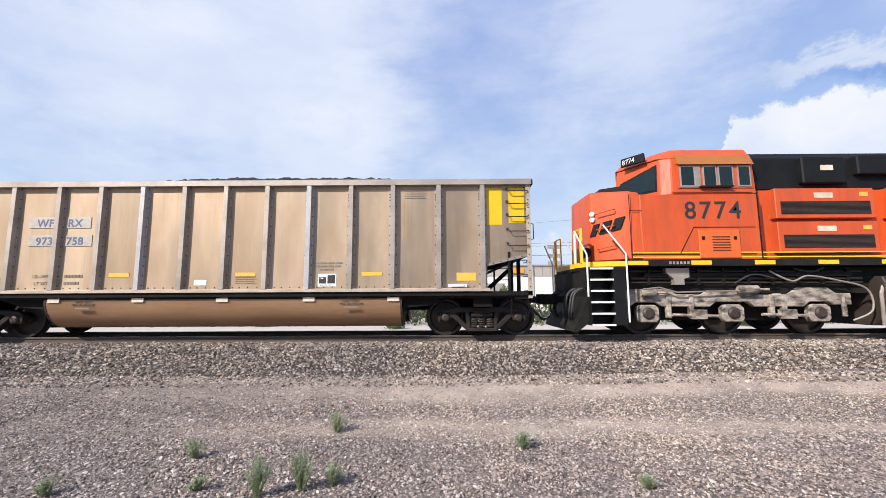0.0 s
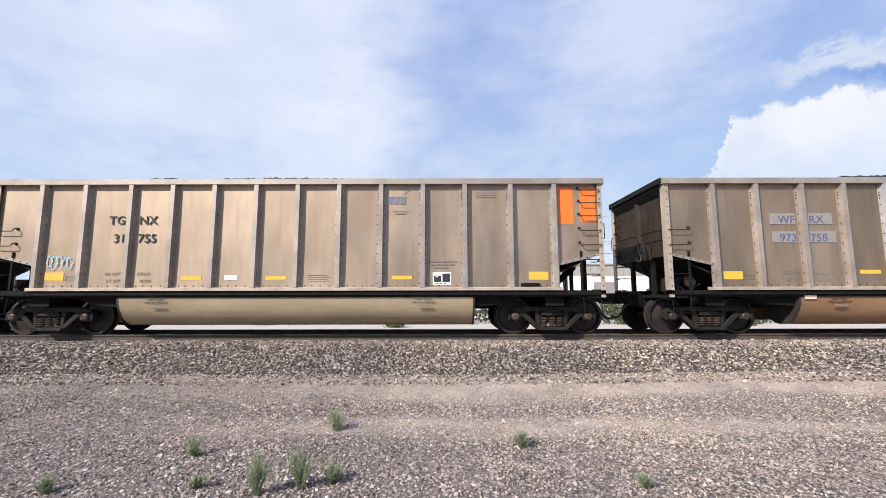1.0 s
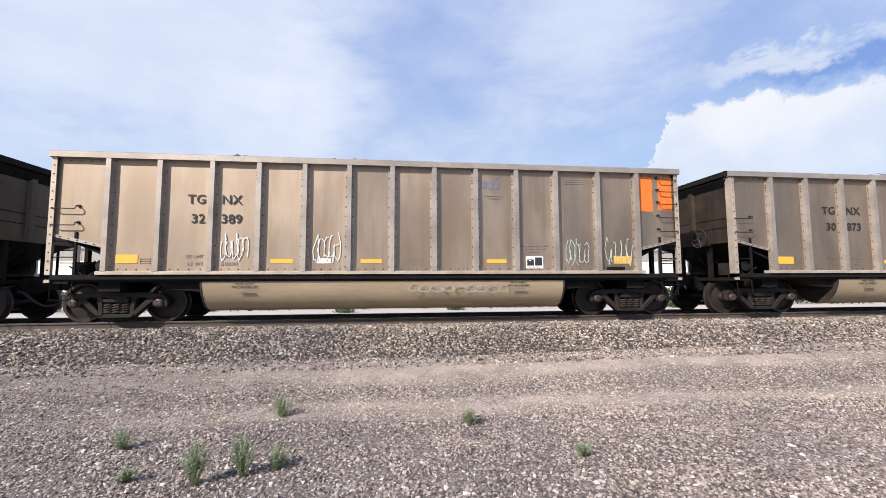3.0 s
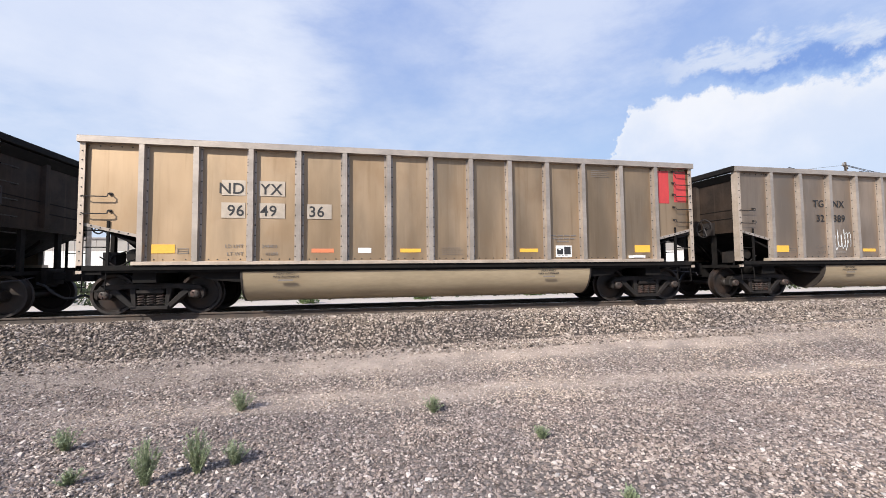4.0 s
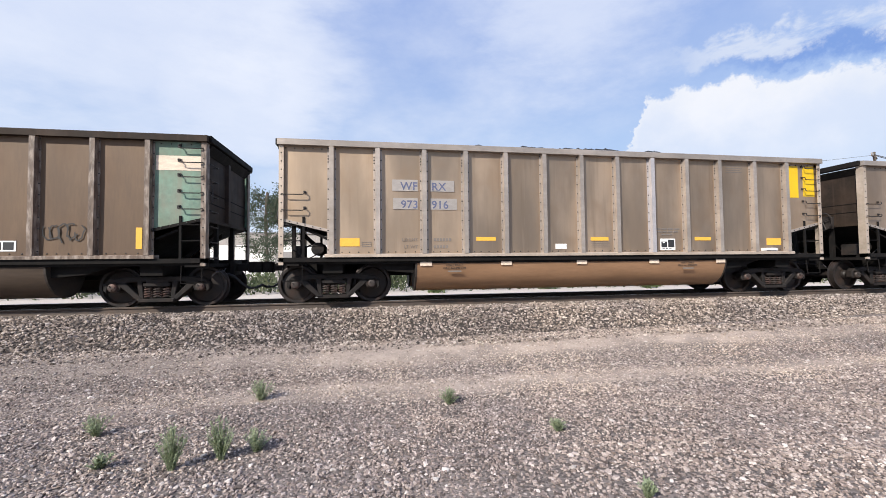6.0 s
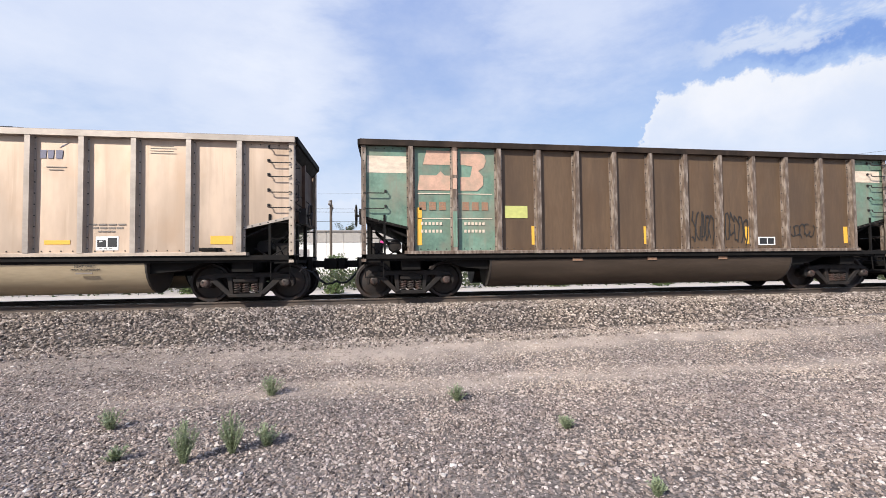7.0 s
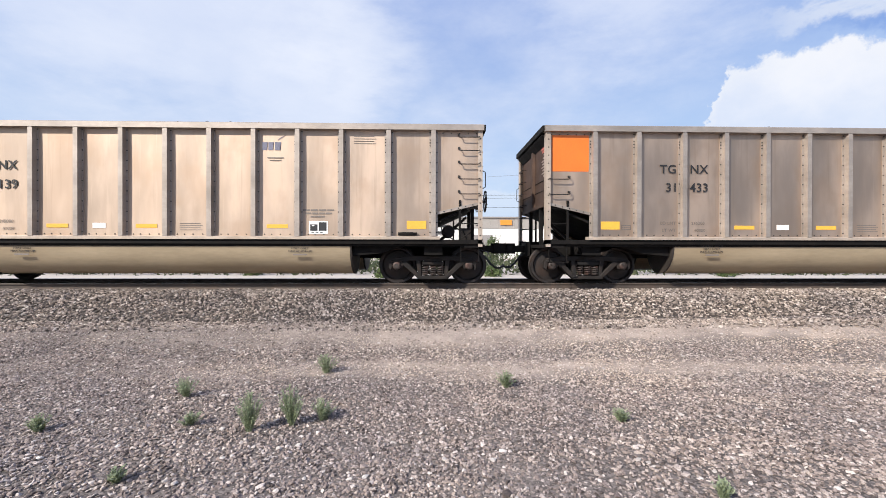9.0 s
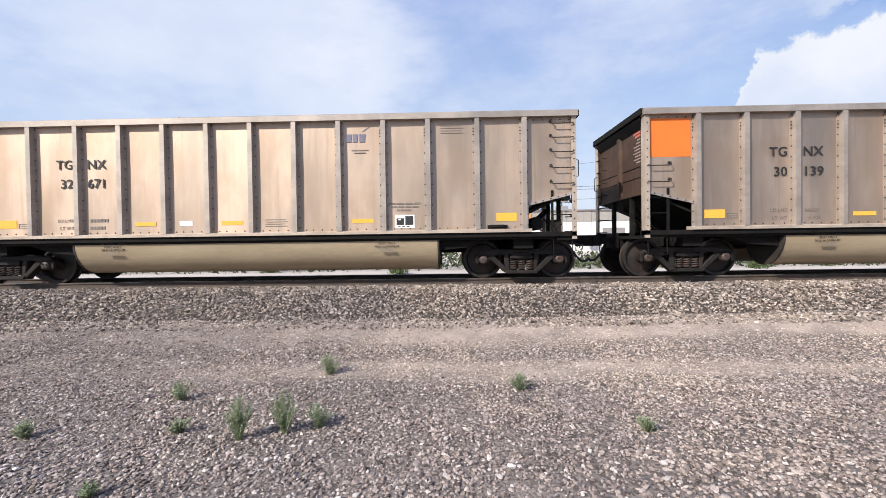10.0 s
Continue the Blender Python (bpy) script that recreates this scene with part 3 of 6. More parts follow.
def big_stones():
    """Larger pale stones lying singly on the lot."""
    rng = random.Random(11)
    shapes = []
    for k in range(6):
        bm = B()
        bmesh.ops.create_icosphere(bm, subdivisions=1, radius=0.5)
        for v in bm.verts:
            v.co = Vector((v.co.x * 1.2, v.co.y, v.co.z * 0.65)) * (1 + rng.uniform(-0.25, 0.25))
        shapes.append(done(bm, "stone"))
    for k in range(240):
        y = 2.6 + 6.0 * rng.random() ** 1.3
        x = rng.uniform(-1.2, 1.75) * (y - 0.6)
        d = rng.uniform(0.038, 0.062)
        m = Matrix.Translation((x, y, gz_full(x, y) + d * 0.15)) @ Euler((rng.uniform(-0.3, 0.3), rng.uniform(-0.3, 0.3), rng.uniform(0, 6))).to_matrix().to_4x4() @ Matrix.Scale(d, 4)
        part("stone", shapes[k % 6], "pale_stone" if rng.random() < 0.7 else "tan_stone", ground, at=m)


def gz_full(x, y):
    dz = 0.035 * noise.noise((x * 0.5, y * 1.1, 0)) + 0.012 * noise.noise((x * 2.1, y * 2.5, 3))
    return ground_z(y) + dz + 0.008 * max(0, min(x, 15)) * max(0, min(1, (y - 7.5) / 1.5))


shade("pale_stone", (0.50, 0.45, 0.41), rough=0.85, var=0.2, scale=3, tone=0.25)
shade("tan_stone", (0.36, 0.29, 0.25), rough=0.85, var=0.2, scale=3, tone=0.25)
scatter_stones()

# ---- coal gondolas ----
PITCH, HALF, WIDE = 16.18, 7.335, 1.59
POSTS = [-6.18, -5.13, -4.03, -3.02, -2.01, -1.00, 0.0, 1.00, 2.01, 3.02, 4.03, 5.13, 6.18]
SKIN = -1.475         # face of the side sheets
FLIP = pose(0, 0, 0, 0, 0, 180)
SHAPE = {}


def car_shapes():
    S = SHAPE
    # hat section post with riveted flanges
    bm = B()
    prism(bm, [(-0.052, -WIDE), (0.052, -WIDE), (0.064, SKIN - 0.012), (0.1, SKIN - 0.012), (0.1, SKIN + 0.01), (-0.1, SKIN + 0.01), (-0.1, SKIN - 0.012), (-0.064, SKIN - 0.012)], 1.16, 3.66, "z")
    S["post"] = done(bm, "side_post")
    for w in (1.05, 1.10, 1.01, 1.00):
        h = w / 2 - 0.0
        # slightly dished sheet
        bm = B()
        nx, nz = 6, 8
        g = [[bm.verts.new((-h + w * i / nx, SKIN + 0.012 * math.sin(math.pi * i / nx) * math.sin(math.pi * j / nz), 1.14 + 2.53 * j / nz)) for i in range(nx + 1)] for j in range(nz + 1)]
        for j in range(nz):
            for i in range(nx):
                bm.faces.new((g[j][i], g[j][i + 1], g[j + 1][i + 1], g[j + 1][i]))
        box(bm, -h, h, SKIN + 0.02, SKIN + 0.035, 1.14, 3.67)
        S["panel%.2f" % w] = done(bm, "side_panel", True)
    # end sheet with the cut-up lower edge over the corner steps
    S["end_panel"] = done(prism(B(), [(6.18, 1.70), (7.30, 1.96), (7.30, 3.67), (6.18, 3.67)], SKIN, SKIN + 0.03), "end_panel")
    S["end_edge"] = done(prism(B(), [(6.20, 1.66), (7.28, 1.92), (7.28, 1.985), (6.20, 1.725)], SKIN - 0.03, SKIN), "edge_strip")
    S["corner"] = done(prism(B(), [(7.23, -1.545), (HALF, -1.545), (HALF, -1.36), (7.315, -1.36), (7.315, -1.525), (7.23, -1.525)], 0.92, 3.66, "z"), "corner_post")
    bm = prism(B(), [(-1.60, 3.65), (-1.60, 3.775), (-1.585, 3.79), (-1.40, 3.79), (-1.38, 3.77), (-1.38, 3.65)], -HALF - 0.03, HALF + 0.03, "x")
    S["chord"] = done(bm, "top_chord")
    bm = B()
    box(bm, 7.24, 7.42, -1.50, 1.50, 3.66, 3.81)
    prism(bm, [(7.22, 3.62), (7.40, 3.62), (7.24, 3.42)], -1.38, 1.38)
    S["end_chord"] = done(bm, "end_chord", bevel=0.012)
    S["sill"] = done(prism(B(), [(-WIDE, 1.09), (-WIDE, 1.15), (-1.57, 1.165), (-1.36, 1.165), (-1.36, 1.09)], -6.33, 6.33, "x"), "side_sill")
    # dark strip: steel at the ends, shade under the side sill between them
    S["lower_sill"] = done(prism(B(), [(-1.545, 0.985), (-1.545, 1.088), (-1.30, 1.088), (-1.30, 0.93), (-1.48, 0.93), (-1.48, 0.985)], -HALF, HALF, "x"), "lower_sill")
    bm = box(B(), 7.20, 7.235, -1.40, 1.40, 1.92, 3.64)
    box(bm, 7.236, 7.275, -1.38, 1.38, 1.92, 2.0)
    S["end_rib"] = done(prism(B(), [(7.236, -0.13), (7.30, -0.07), (7.30, 0.07), (7.236, 0.13)], 2.0, 3.6, "z"), "end_rib")
    S["weld_seam"] = done(rod(B(), [(7.237, -1.38, 0.02), (7.237, 1.38, -0.02)], 0.012, 5), "weld_seam")
    S["end_wall"] = done(bm, "end_wall")
    S["slope"] = done(prism(B(), [(7.23, 1.93), (7.20, 1.97), (5.4, 1.15), (5.4, 1.09)], -1.38, 1.38), "slope_sheet")
    bm = box(B(), 5.2, 7.36, -0.33, 0.33, 0.62, 0.98)
    box(bm, 6.9, 7.39, -1.5, 1.5, 0.90, 0.975)
    box(bm, 5.95, 6.40, -1.35, 1.35, 0.72, 1.0)
    for y in (-0.55, 0.55):
        box(bm, 7.15, 7.23, y - 0.06, y + 0.06, 0.97, 1.95)
    prism(bm, [(6.25, 1.05), (7.05, 1.75), (7.05, 1.66), (6.35, 1.02)], -0.3, -0.2)
    prism(bm, [(6.25, 1.05), (7.05, 1.75), (7.05, 1.66), (6.35, 1.02)], 0.2, 0.3)
    S["end_frame"] = done(bm, "end_frame")
    # dark block beyond the tub: slope sheet plus the shade of the gap
    S["hopper_slope"] = done(prism(B(), [(4.26, 0.70), (4.9, 0.76), (5.55, 0.98), (5.55, 1.085), (4.26, 1.085)], -1.34, 1.34), "hopper_slope")
    S["centre_sill"] = done(box(B(), -5.2, 5.2, -0.2, 0.2, 0.62, 1.08), "centre_sill")
    # floor tubs hang between the trucks
    prof = [(-1.47, 1.07), (-1.475, 1.0)]
    for i in range(13):
        a = math.pi + i * math.pi / 12
        prof.append((-0.86 + 0.61 * math.cos(a), 0.98 - 0.73 * math.sin(a - math.pi)))
    prof += [(-0.25, 1.0), (-0.22, 1.07)]
    S["tub"] = done(prism(B(), prof, -4.22, 4.22, "x"), "tub", True)
    rim = [(-0.86 + (y + 0.86) * 1.012, z - 0.006) for y, z in prof]
    S["tub_end"] = done(prism(B(), rim, 4.21, 4.25, "x"), "tub_end")
    S["shelf"] = done(box(B(), -4.9, -3.75, -1.50, -1.32, 1.0, 1.082), "bracket")
    # hand holds
    bm = B()
    rod(bm, [(-0.24, SKIN - 0.02, 0.06), (-0.24, SKIN - 0.10, 0.055), (-0.235, SKIN - 0.105, 0.0), (-0.2, SKIN - 0.11, -0.012), (0.2, SKIN - 0.11, -0.012), (0.24, SKIN - 0.105, 0.0), (0.245, SKIN - 0.02, 0.02)], 0.0125, 5)
    box(bm, -0.265, -0.215, SKIN - 0.03, SKIN, 0.03, 0.085)
    S["grab"] = done(bm, "grab_iron")
    bm = B()
    box(bm, 6.78, 6.83, -1.50, -1.46, 0.97, 2.02)
    for z in (1.82, 1.47):
        rod(bm, [(6.8, -1.49, z), (7.28, -1.49, z)], 0.0125, 5)
    rod(bm, [(6.83, -1.47, 0.95), (6.83, -1.5, 0.55), (7.25, -1.5, 0.55), (7.25, -1.47, 0.95)], 0.014, 5)
    S["ladder"] = done(bm, "corner_ladder")
    bm = B()
    S["rung"] = done(rod(B(), [(7.24, -1.36, 0), (7.36, -1.36, 0), (7.36, -0.92, 0), (7.24, -0.92, 0)], 0.0125, 5), "end_rung")
    rod(bm, [(7.33, -1.36, 2.3), (7.42, -1.40, 2.35), (7.42, -1.40, 2.7), (7.34, -1.38, 2.75)], 0.012, 5)
    S["hand_hold"] = done(bm, "hand_hold")
    # brake gear on the end
    bm = B()
    for k in range(20):
        a, b = k * math.tau / 20, (k + 1) * math.tau / 20
        rod(bm, [(0, 0.27 * math.cos(a), 0.27 * math.sin(a)), (0, 0.27 * math.cos(b), 0.27 * math.sin(b))], 0.017, 5, False)
    for k in range(4):
        a = k * math.pi / 2 + 0.4
        rod(bm, [(0, 0, 0), (0.02, 0.27 * math.cos(a), 0.27 * math.sin(a))], 0.014, 5)
    rod(bm, [(-0.22, 0, 0), (0.04, 0, 0)], 0.03, 8)
    box(bm, -0.24, -0.08, -0.14, 0.14, -0.22, 0.16)
    S["brake_wheel"] = done(bm, "brake_wheel")
    bm = B()
    lathe(bm, [(0, -0.32), (0.14, -0.30), (0.16, -0.26), (0.16, 0.26), (0.14, 0.30), (0, 0.32)], (6.55, -0.75, 1.30), 14)
    box(bm, 6.85, 7.1, -1.1, -0.72, 1.05, 1.38)
    rod(bm, [(6.7, -1.0, 1.4), (6.9, -1.12, 1.3), (7.05, -1.1, 1.0), (6.3, -1.15, 0.98)], 0.02, 6)
    rod(bm, [(6.4, -1.2, 1.25), (6.75, -1.25, 1.05), (7.1, -1.2, 1.28)], 0.016, 6)
    S["brake_gear"] = done(bm, "brake_cylinder", True)
    # coupler, knuckle and air hose
    bm = B()
    box(bm, 7.3, 7.86, -0.09, 0.09, 0.78, 0.96)
    prism(bm, [(7.80, -0.14), (7.95, -0.20), (8.13, -0.17), (8.14, -0.03), (8.0, 0.02), (8.02, 0.16), (7.86, 0.20), (7.78, 0.14)], 0.74, 1.02, "z")
    box(bm, 7.40, 7.52, -0.28, 0.28, 0.68, 1.04)
    S["coupler"] = done(bm, "coupler", bevel=0.012)
    rope = [(7.38, -0.34, 0.72), (7.55, -0.36, 0.66), (7.7, -0.30, 0.48), (7.85, -0.22, 0.36), (8.0, -0.12, 0.36), (8.1, -0.04, 0.42)]
    S["hose"] = done(rod(B(), rope, 0.03, 7), "air_hose", True)
    bm = B()
    rod(bm, [(7.36, -0.4, 0.85), (7.5, -0.9, 0.80), (7.5, -1.4, 0.78), (7.46, -1.5, 0.70)], 0.014, 5)
    S["lift_bar"] = done(bm, "uncoupling_lever")
    # rivet heads over one whole side
    pts = []
    for x in POSTS:
        for dx in (-0.081, 0.081):
            pts += [(x + dx, SKIN - 0.012, 1.26 + 0.235 * i) for i in range(11)]
        pts += [(x - 0.081, SKIN - 0.012, 3.30 + 0.07 * i) for i in range(3)] if abs(x) > 2 else []
    for a, b in zip(POSTS, POSTS[1:]):
        pts += [(a + (b - a) * f, SKIN, 1.205) for f in (0.22, 0.38, 0.58, 0.80)]
    pts += [(sx * 7.28, -1.545, 1.0 + 0.19 * i) for i in range(14) for sx in (-1, 1)]
    pts += [(sx * (6.26 + 0.17 * i), SKIN - 0.03, 1.71 + 0.041 * i) for i in range(7) for sx in (-1, 1)]
    pts += [(sx * (6.4 + 0.2 * i), SKIN, 3.60) for i in range(5) for sx in (-1, 1)]
    bm = B()
    for x, y, z in pts:
        r, t = 0.017, 0.013
        v = [bm.verts.new((x + r * math.cos(k * math.tau / 6), y, z + r * math.sin(k * math.tau / 6))) for k in range(6)]
        w = [bm.verts.new((x + 0.6 * r * math.cos(k * math.tau / 6), y - t, z + 0.6 * r * math.sin(k * math.tau / 6))) for k in range(6)]
        bm.faces.new(w[::-1])
        for k in range(6):
            bm.faces.new((v[k], v[(k + 1) % 6], w[(k + 1) % 6], w[k]))
    S["rivets"] = done(bm, "rivets")
    # gusset plates and patches low on the sheets
    S["plate"] = done(box(B(), -0.5, 0.5, SKIN - 0.005, SKIN + 0.004, -0.5, 0.5), "plate")
    # wheelset about y
    wheel = [(0, -0.93), (0.085, -0.93), (0.085, -0.84), (0.11, -0.83), (0.13, -0.80), (0.14, -0.74), (0.36, -0.70), (0.395, -0.775), (0.452, -0.775), (0.457, -0.70), (0.462, -0.655), (0.49, -0.645), (0.485, -0.62), (0.40, -0.62), (0.36, -0.66), (0.14, -0.68), (0.10, -0.58), (0.085, -0.5)]
    bm = lathe(B(), [(r, y) for r, y in wheel] + [(0.085, 0.5)] + [(r, -y) for r, y in wheel[::-1]][1:], sides=32)
    S["wheelset"] = done(bm, "wheelset", True)
    bm = lathe(B(), [(0, -0.055), (0.075, -0.055), (0.09, -0.045), (0.105, -0.01), (0.105, 0.10)], sides=16)
    for k in range(3):
        a = k * math.tau / 3 + 0.3
        lathe(bm, [(0, -0.075), (0.016, -0.075), (0.018, -0.05)], (0.055 * math.cos(a), 0, 0.055 * math.sin(a)), 6)
    S["cap"] = done(bm, "bearing_cap", True)
    # cast side frame: arched top member, slanting struts, spring pocket
    bm = B()
    y0, y1 = -0.09, 0.09

    def bar(pts, a=y0, b=y1):
        prism(bm, pts, a, b)

    bar([(-1.06, 0.10), (-0.98, 0.19), (-0.62, 0.24), (0.62, 0.24), (0.98, 0.19), (1.06, 0.10), (1.02, 0.04), (0.78, 0.05), (0.55, 0.12), (-0.55, 0.12), (-0.78, 0.05), (-1.02, 0.04)])
    for s in (-1, 1):
        bar([(s * 0.80, 0.07), (s * 0.66, 0.12), (s * 0.30, -0.25), (s * 0.36, -0.33)], y0 - 0.01, y1)
        bar([(s * 0.42, 0.14), (s * 0.30, 0.14), (s * 0.27, -0.26), (s * 0.36, -0.26)])
        bar([(s * 1.08, 0.12), (s * 1.08, -0.06), (s * 1.02, -0.12), (s * 0.98, 0.06)])
        bar([(s * 0.70, 0.10), (s * 0.76, -0.08), (s * 0.82, -0.10), (s * 0.84, 0.08)])
        bar([(s * 1.03, 0.12), (s * 1.03, 0.09), (s * 0.76, 0.09), (s * 0.76, 0.12)], y0 - 0.04, y0)
    bar([(-0.38, -0.25), (-0.36, -0.335), (0.36, -0.335), (0.38, -0.25)], y0 - 0.05, y1 + 0.03)
    S["frame"] = done(bm, "side_frame", bevel=0.014)
    bm = B()
    coil = [(0.075 * math.cos(i * math.tau / 8), -0.02 + 0.075 * math.sin(i * math.tau / 8), -0.24 + 0.24 * i / 36) for i in range(37)]
    S["spring"] = done(rod(bm, coil, 0.019, 5), "spring", True)
    bm = box(B(), -0.22, 0.22, -1.1, 1.1, 0.0, 0.17)
    box(bm, -0.27, 0.27, -1.13, -0.9, 0.02, 0.10)
    box(bm, -0.27, 0.27, 0.9, 1.13, 0.02, 0.10)
    for s in (-1, 1):
        prism(bm, [(s * 0.36, -0.16), (s * 0.42, -0.12), (s * 0.42, 0.0), (s * 0.36, 0.0)], -0.85, 0.85)
    S["bolster"] = done(bm, "bolster", bevel=0.01)


car_shapes()
WHEELS = []   # (wheelset, radius, first angle)


def add_truck(car, x):
    axle = 0.457
    t = part("truck", SHAPE["bolster"], "truck_steel", car, "three-piece freight truck with coil springs", at=pose(x, 0, axle))
    for s in (-1, 1):
        w = part("wheelset", SHAPE["wheelset"], "wheel_steel", t, at=pose(s * 0.889, 0, 0))
        WHEELS.append((w, axle, s * 0.889))
        f = part("side_frame", SHAPE["frame"], "truck_steel", t, at=pose(0, s * 1.0, 0, 0, 0, 0 if s < 0 else 180))
        for sx in (-0.19, 0.0, 0.19):
            part("spring", SHAPE["spring"], "bearing_cap", t, at=pose(sx, s * 1.03, 0))
        for sx in (-1, 1):
            part("bearing_cap", SHAPE["cap"], "bearing_cap", t, at=pose(sx * 0.889, s * 1.08, 0, 0, 0, 0 if s < 0 else 180))
    return t


def plate(car, name, x0, x1, z0, z1, mat, label="", y=0.0):
    m = Matrix.Translation(((x0 + x1) / 2, y, (z0 + z1) / 2)) @ Matrix.Diagonal((x1 - x0, 1, z1 - z0, 1))
    return part(name, SHAPE["plate"], mat, car, label, at=m)


def write(car, text, x, z, h, mat, y=SKIN - 0.004, spacing=1.05, name="lettering"):
    return part(name, letters(text, h, spacing, 0.004 if h > 0.1 else 0.0), mat, car, at=pose(x, y, z))


def coal_heap(seed, reach, lift):
    bm = B()
    nx, ny = 190, 14
    g = []
    for i in range(nx + 1):
        x = -7.1 + 14.2 * i / nx
        row = []
        for j in range(ny + 1):
            y = -1.36 + 2.72 * j / ny
            env = max(0.0, 1 - abs((x - reach[0]) / reach[1]) ** 5)
            z = 3.45 + (lift + 0.33) * env * (1 - 0.75 * (y / 1.36) ** 2) + 0.07 * noise.noise((x * 0.9 + seed * 9, y * 1.3, seed)) + 0.06 * noise.noise((x * 6 + seed, y * 6, seed)) + 0.05 * noise.noise((x * 17, y * 17, seed))
            row.append(bm.verts.new((x, y, z)))
        g.append(row)
    for a, b in zip(g, g[1:]):
        for j in range(ny):
            bm.faces.new((a[j], b[j], b[j + 1], a[j + 1]))
    return done(bm, "coal_load")


def scrawl(car, x, z, w, h, mat, seed, label, y=SKIN - 0.012, loops=5, stroke=0.009):
    """A tangle of sprayed strokes, no letters."""
    rng = random.Random(seed)
    bm = B()
    for k in range(loops):
        cx = x + w * (k + 0.5) / loops
        pts = []
        a0, n = rng.uniform(0, 6), 9
        for i in range(n):
            a = a0 + i * rng.uniform(0.5, 0.8)
            pts.append((cx + w / loops * 0.75 * math.cos(a) * rng.uniform(0.5, 1), z + h / 2 + h / 2 * math.sin(a) * rng.uniform(0.5, 1)))
        for (ax, az), (bx, bz) in zip(pts, pts[1:]):
            d = Vector((bx - ax, bz - az))
            if d.length < 1e-4:
                continue
            p = Vector((-d.y, d.x)).normalized() * stroke
            q = [(ax + p.x, y, az + p.y), (bx + p.x, y, bz + p.y), (bx - p.x, y, bz - p.y), (ax - p.x, y, az - p.y)]
            bm.faces.new([bm.verts.new(c) for c in q])
            y -= 0.0002
    return part("spray_paint", done(bm, "spray_paint"), mat, car, label)


def gondola(index, mark, number, fleet, flipped, label, patch, extra=None):
    car = thing("gondola_car", pose(0, TRACK, RAIL))
    tagged(car, label, "coal car", group="coal cars of the train")
    brown = fleet == "brown"
    skin = {"tan": "aluminium_tan", "warm": "aluminium_warm", "brown": "brown_paint"}.get(fleet, "aluminium_pale" if flipped else "aluminium")
    tub = {"tan": "tub_rust", "brown": "tub_dark"}.get(fleet, "tub_metal")
    postm = "brown_post" if brown else "post_metal"
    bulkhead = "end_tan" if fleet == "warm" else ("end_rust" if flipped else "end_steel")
    for turn in (Matrix(), FLIP):
        near = turn == Matrix()
        for i, x in enumerate(POSTS):
            pale = fleet == "tan" and (i == 8 or (i == 4 and index == 0)) and near
            part("side_post", SHAPE["post"], "pale_post" if pale else postm, car, "newer pale post" if pale else "", at=turn @ pose(x, 0, 0))
        for i, (a, b) in enumerate(zip(POSTS, POSTS[1:])):
            green = brown and near and i < 2
            part("side_panel", SHAPE["panel%.2f" % round(b - a, 2)], "green_paint" if green else skin, car, at=turn @ pose((a + b) / 2, 0, 0))
        endm = "green_paint" if brown else skin
        for mir in (Matrix(), Matrix.Diagonal((-1, 1, 1, 1))):
            part("end_panel", SHAPE["end_panel"], endm, car, at=turn @ mir)
            part("edge_strip", SHAPE["end_edge"], postm if not brown else "dark_steel", car, at=turn @ mir)
            part("corner_post", SHAPE["corner"], postm if brown else "sill_metal", car, at=turn @ mir)
            part("corner_ladder", SHAPE["ladder"], "dark_steel", car, at=turn @ mir)
        part("top_chord", SHAPE["chord"], postm if not brown else "end_steel", car, at=turn)
        part("side_sill", SHAPE["sill"], "sill_metal" if not brown else "brown_post", car, at=turn)
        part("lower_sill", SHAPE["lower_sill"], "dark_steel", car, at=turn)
        part("tub", SHAPE["tub"], tub, car, "rounded floor tub between the trucks", at=turn)
        for mir in (Matrix(), Matrix.Diagonal((-1, 1, 1, 1))):
            part("tub_end", SHAPE["tub_end"], "shaded_tub_cap", car, "flat end of the tub, its shade put into the colour", at=turn @ mir)
        part("bracket", SHAPE["shelf"], "sill_metal", car, at=turn)
        part("bracket", SHAPE["shelf"], "dark_steel", car, at=turn @ pose(8.65, 0, 0))
        tagged(part("rivets", SHAPE["rivets"], "rivet_steel", car, at=turn), kind="stuff")
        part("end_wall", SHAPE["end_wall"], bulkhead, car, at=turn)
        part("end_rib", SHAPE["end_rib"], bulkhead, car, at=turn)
        for z in (2.60, 2.35):
            part("weld_seam", SHAPE["weld_seam"], "dark_steel", car, at=turn @ pose(0, 0, z))
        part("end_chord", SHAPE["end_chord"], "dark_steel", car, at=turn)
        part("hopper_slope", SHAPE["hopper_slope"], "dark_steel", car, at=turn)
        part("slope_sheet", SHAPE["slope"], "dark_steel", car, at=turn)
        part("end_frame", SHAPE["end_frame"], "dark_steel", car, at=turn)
        part("coupler", SHAPE["coupler"], "dark_steel", car, at=turn)
        part("air_hose", SHAPE["hose"], "wire_black", car, at=turn)
        part("uncoupling_lever", SHAPE["lift_bar"], "grab_iron_steel", car, at=turn)
        part("hand_hold", SHAPE["hand_hold"], "grab_iron_steel", car, at=turn)
        for z in (1.1, 1.45, 1.8, 2.15, 2.5, 2.85, 3.2):
            part("end_rung", SHAPE["rung"], "grab_iron_steel", car, at=turn @ pose(0, 0, z))
        for z in (3.50, 3.19, 2.87, 2.52, 2.17):
            part("grab_iron", SHAPE["grab"], "grab_iron_steel", car, at=turn @ pose(7.02, 0, z))
        for z in (2.53, 2.17):
            part("grab_iron", SHAPE["grab"], "grab_iron_steel", car, at=turn @ Matrix.Diagonal((-1, 1, 1, 1)) @ pose(7.02, 0, z))
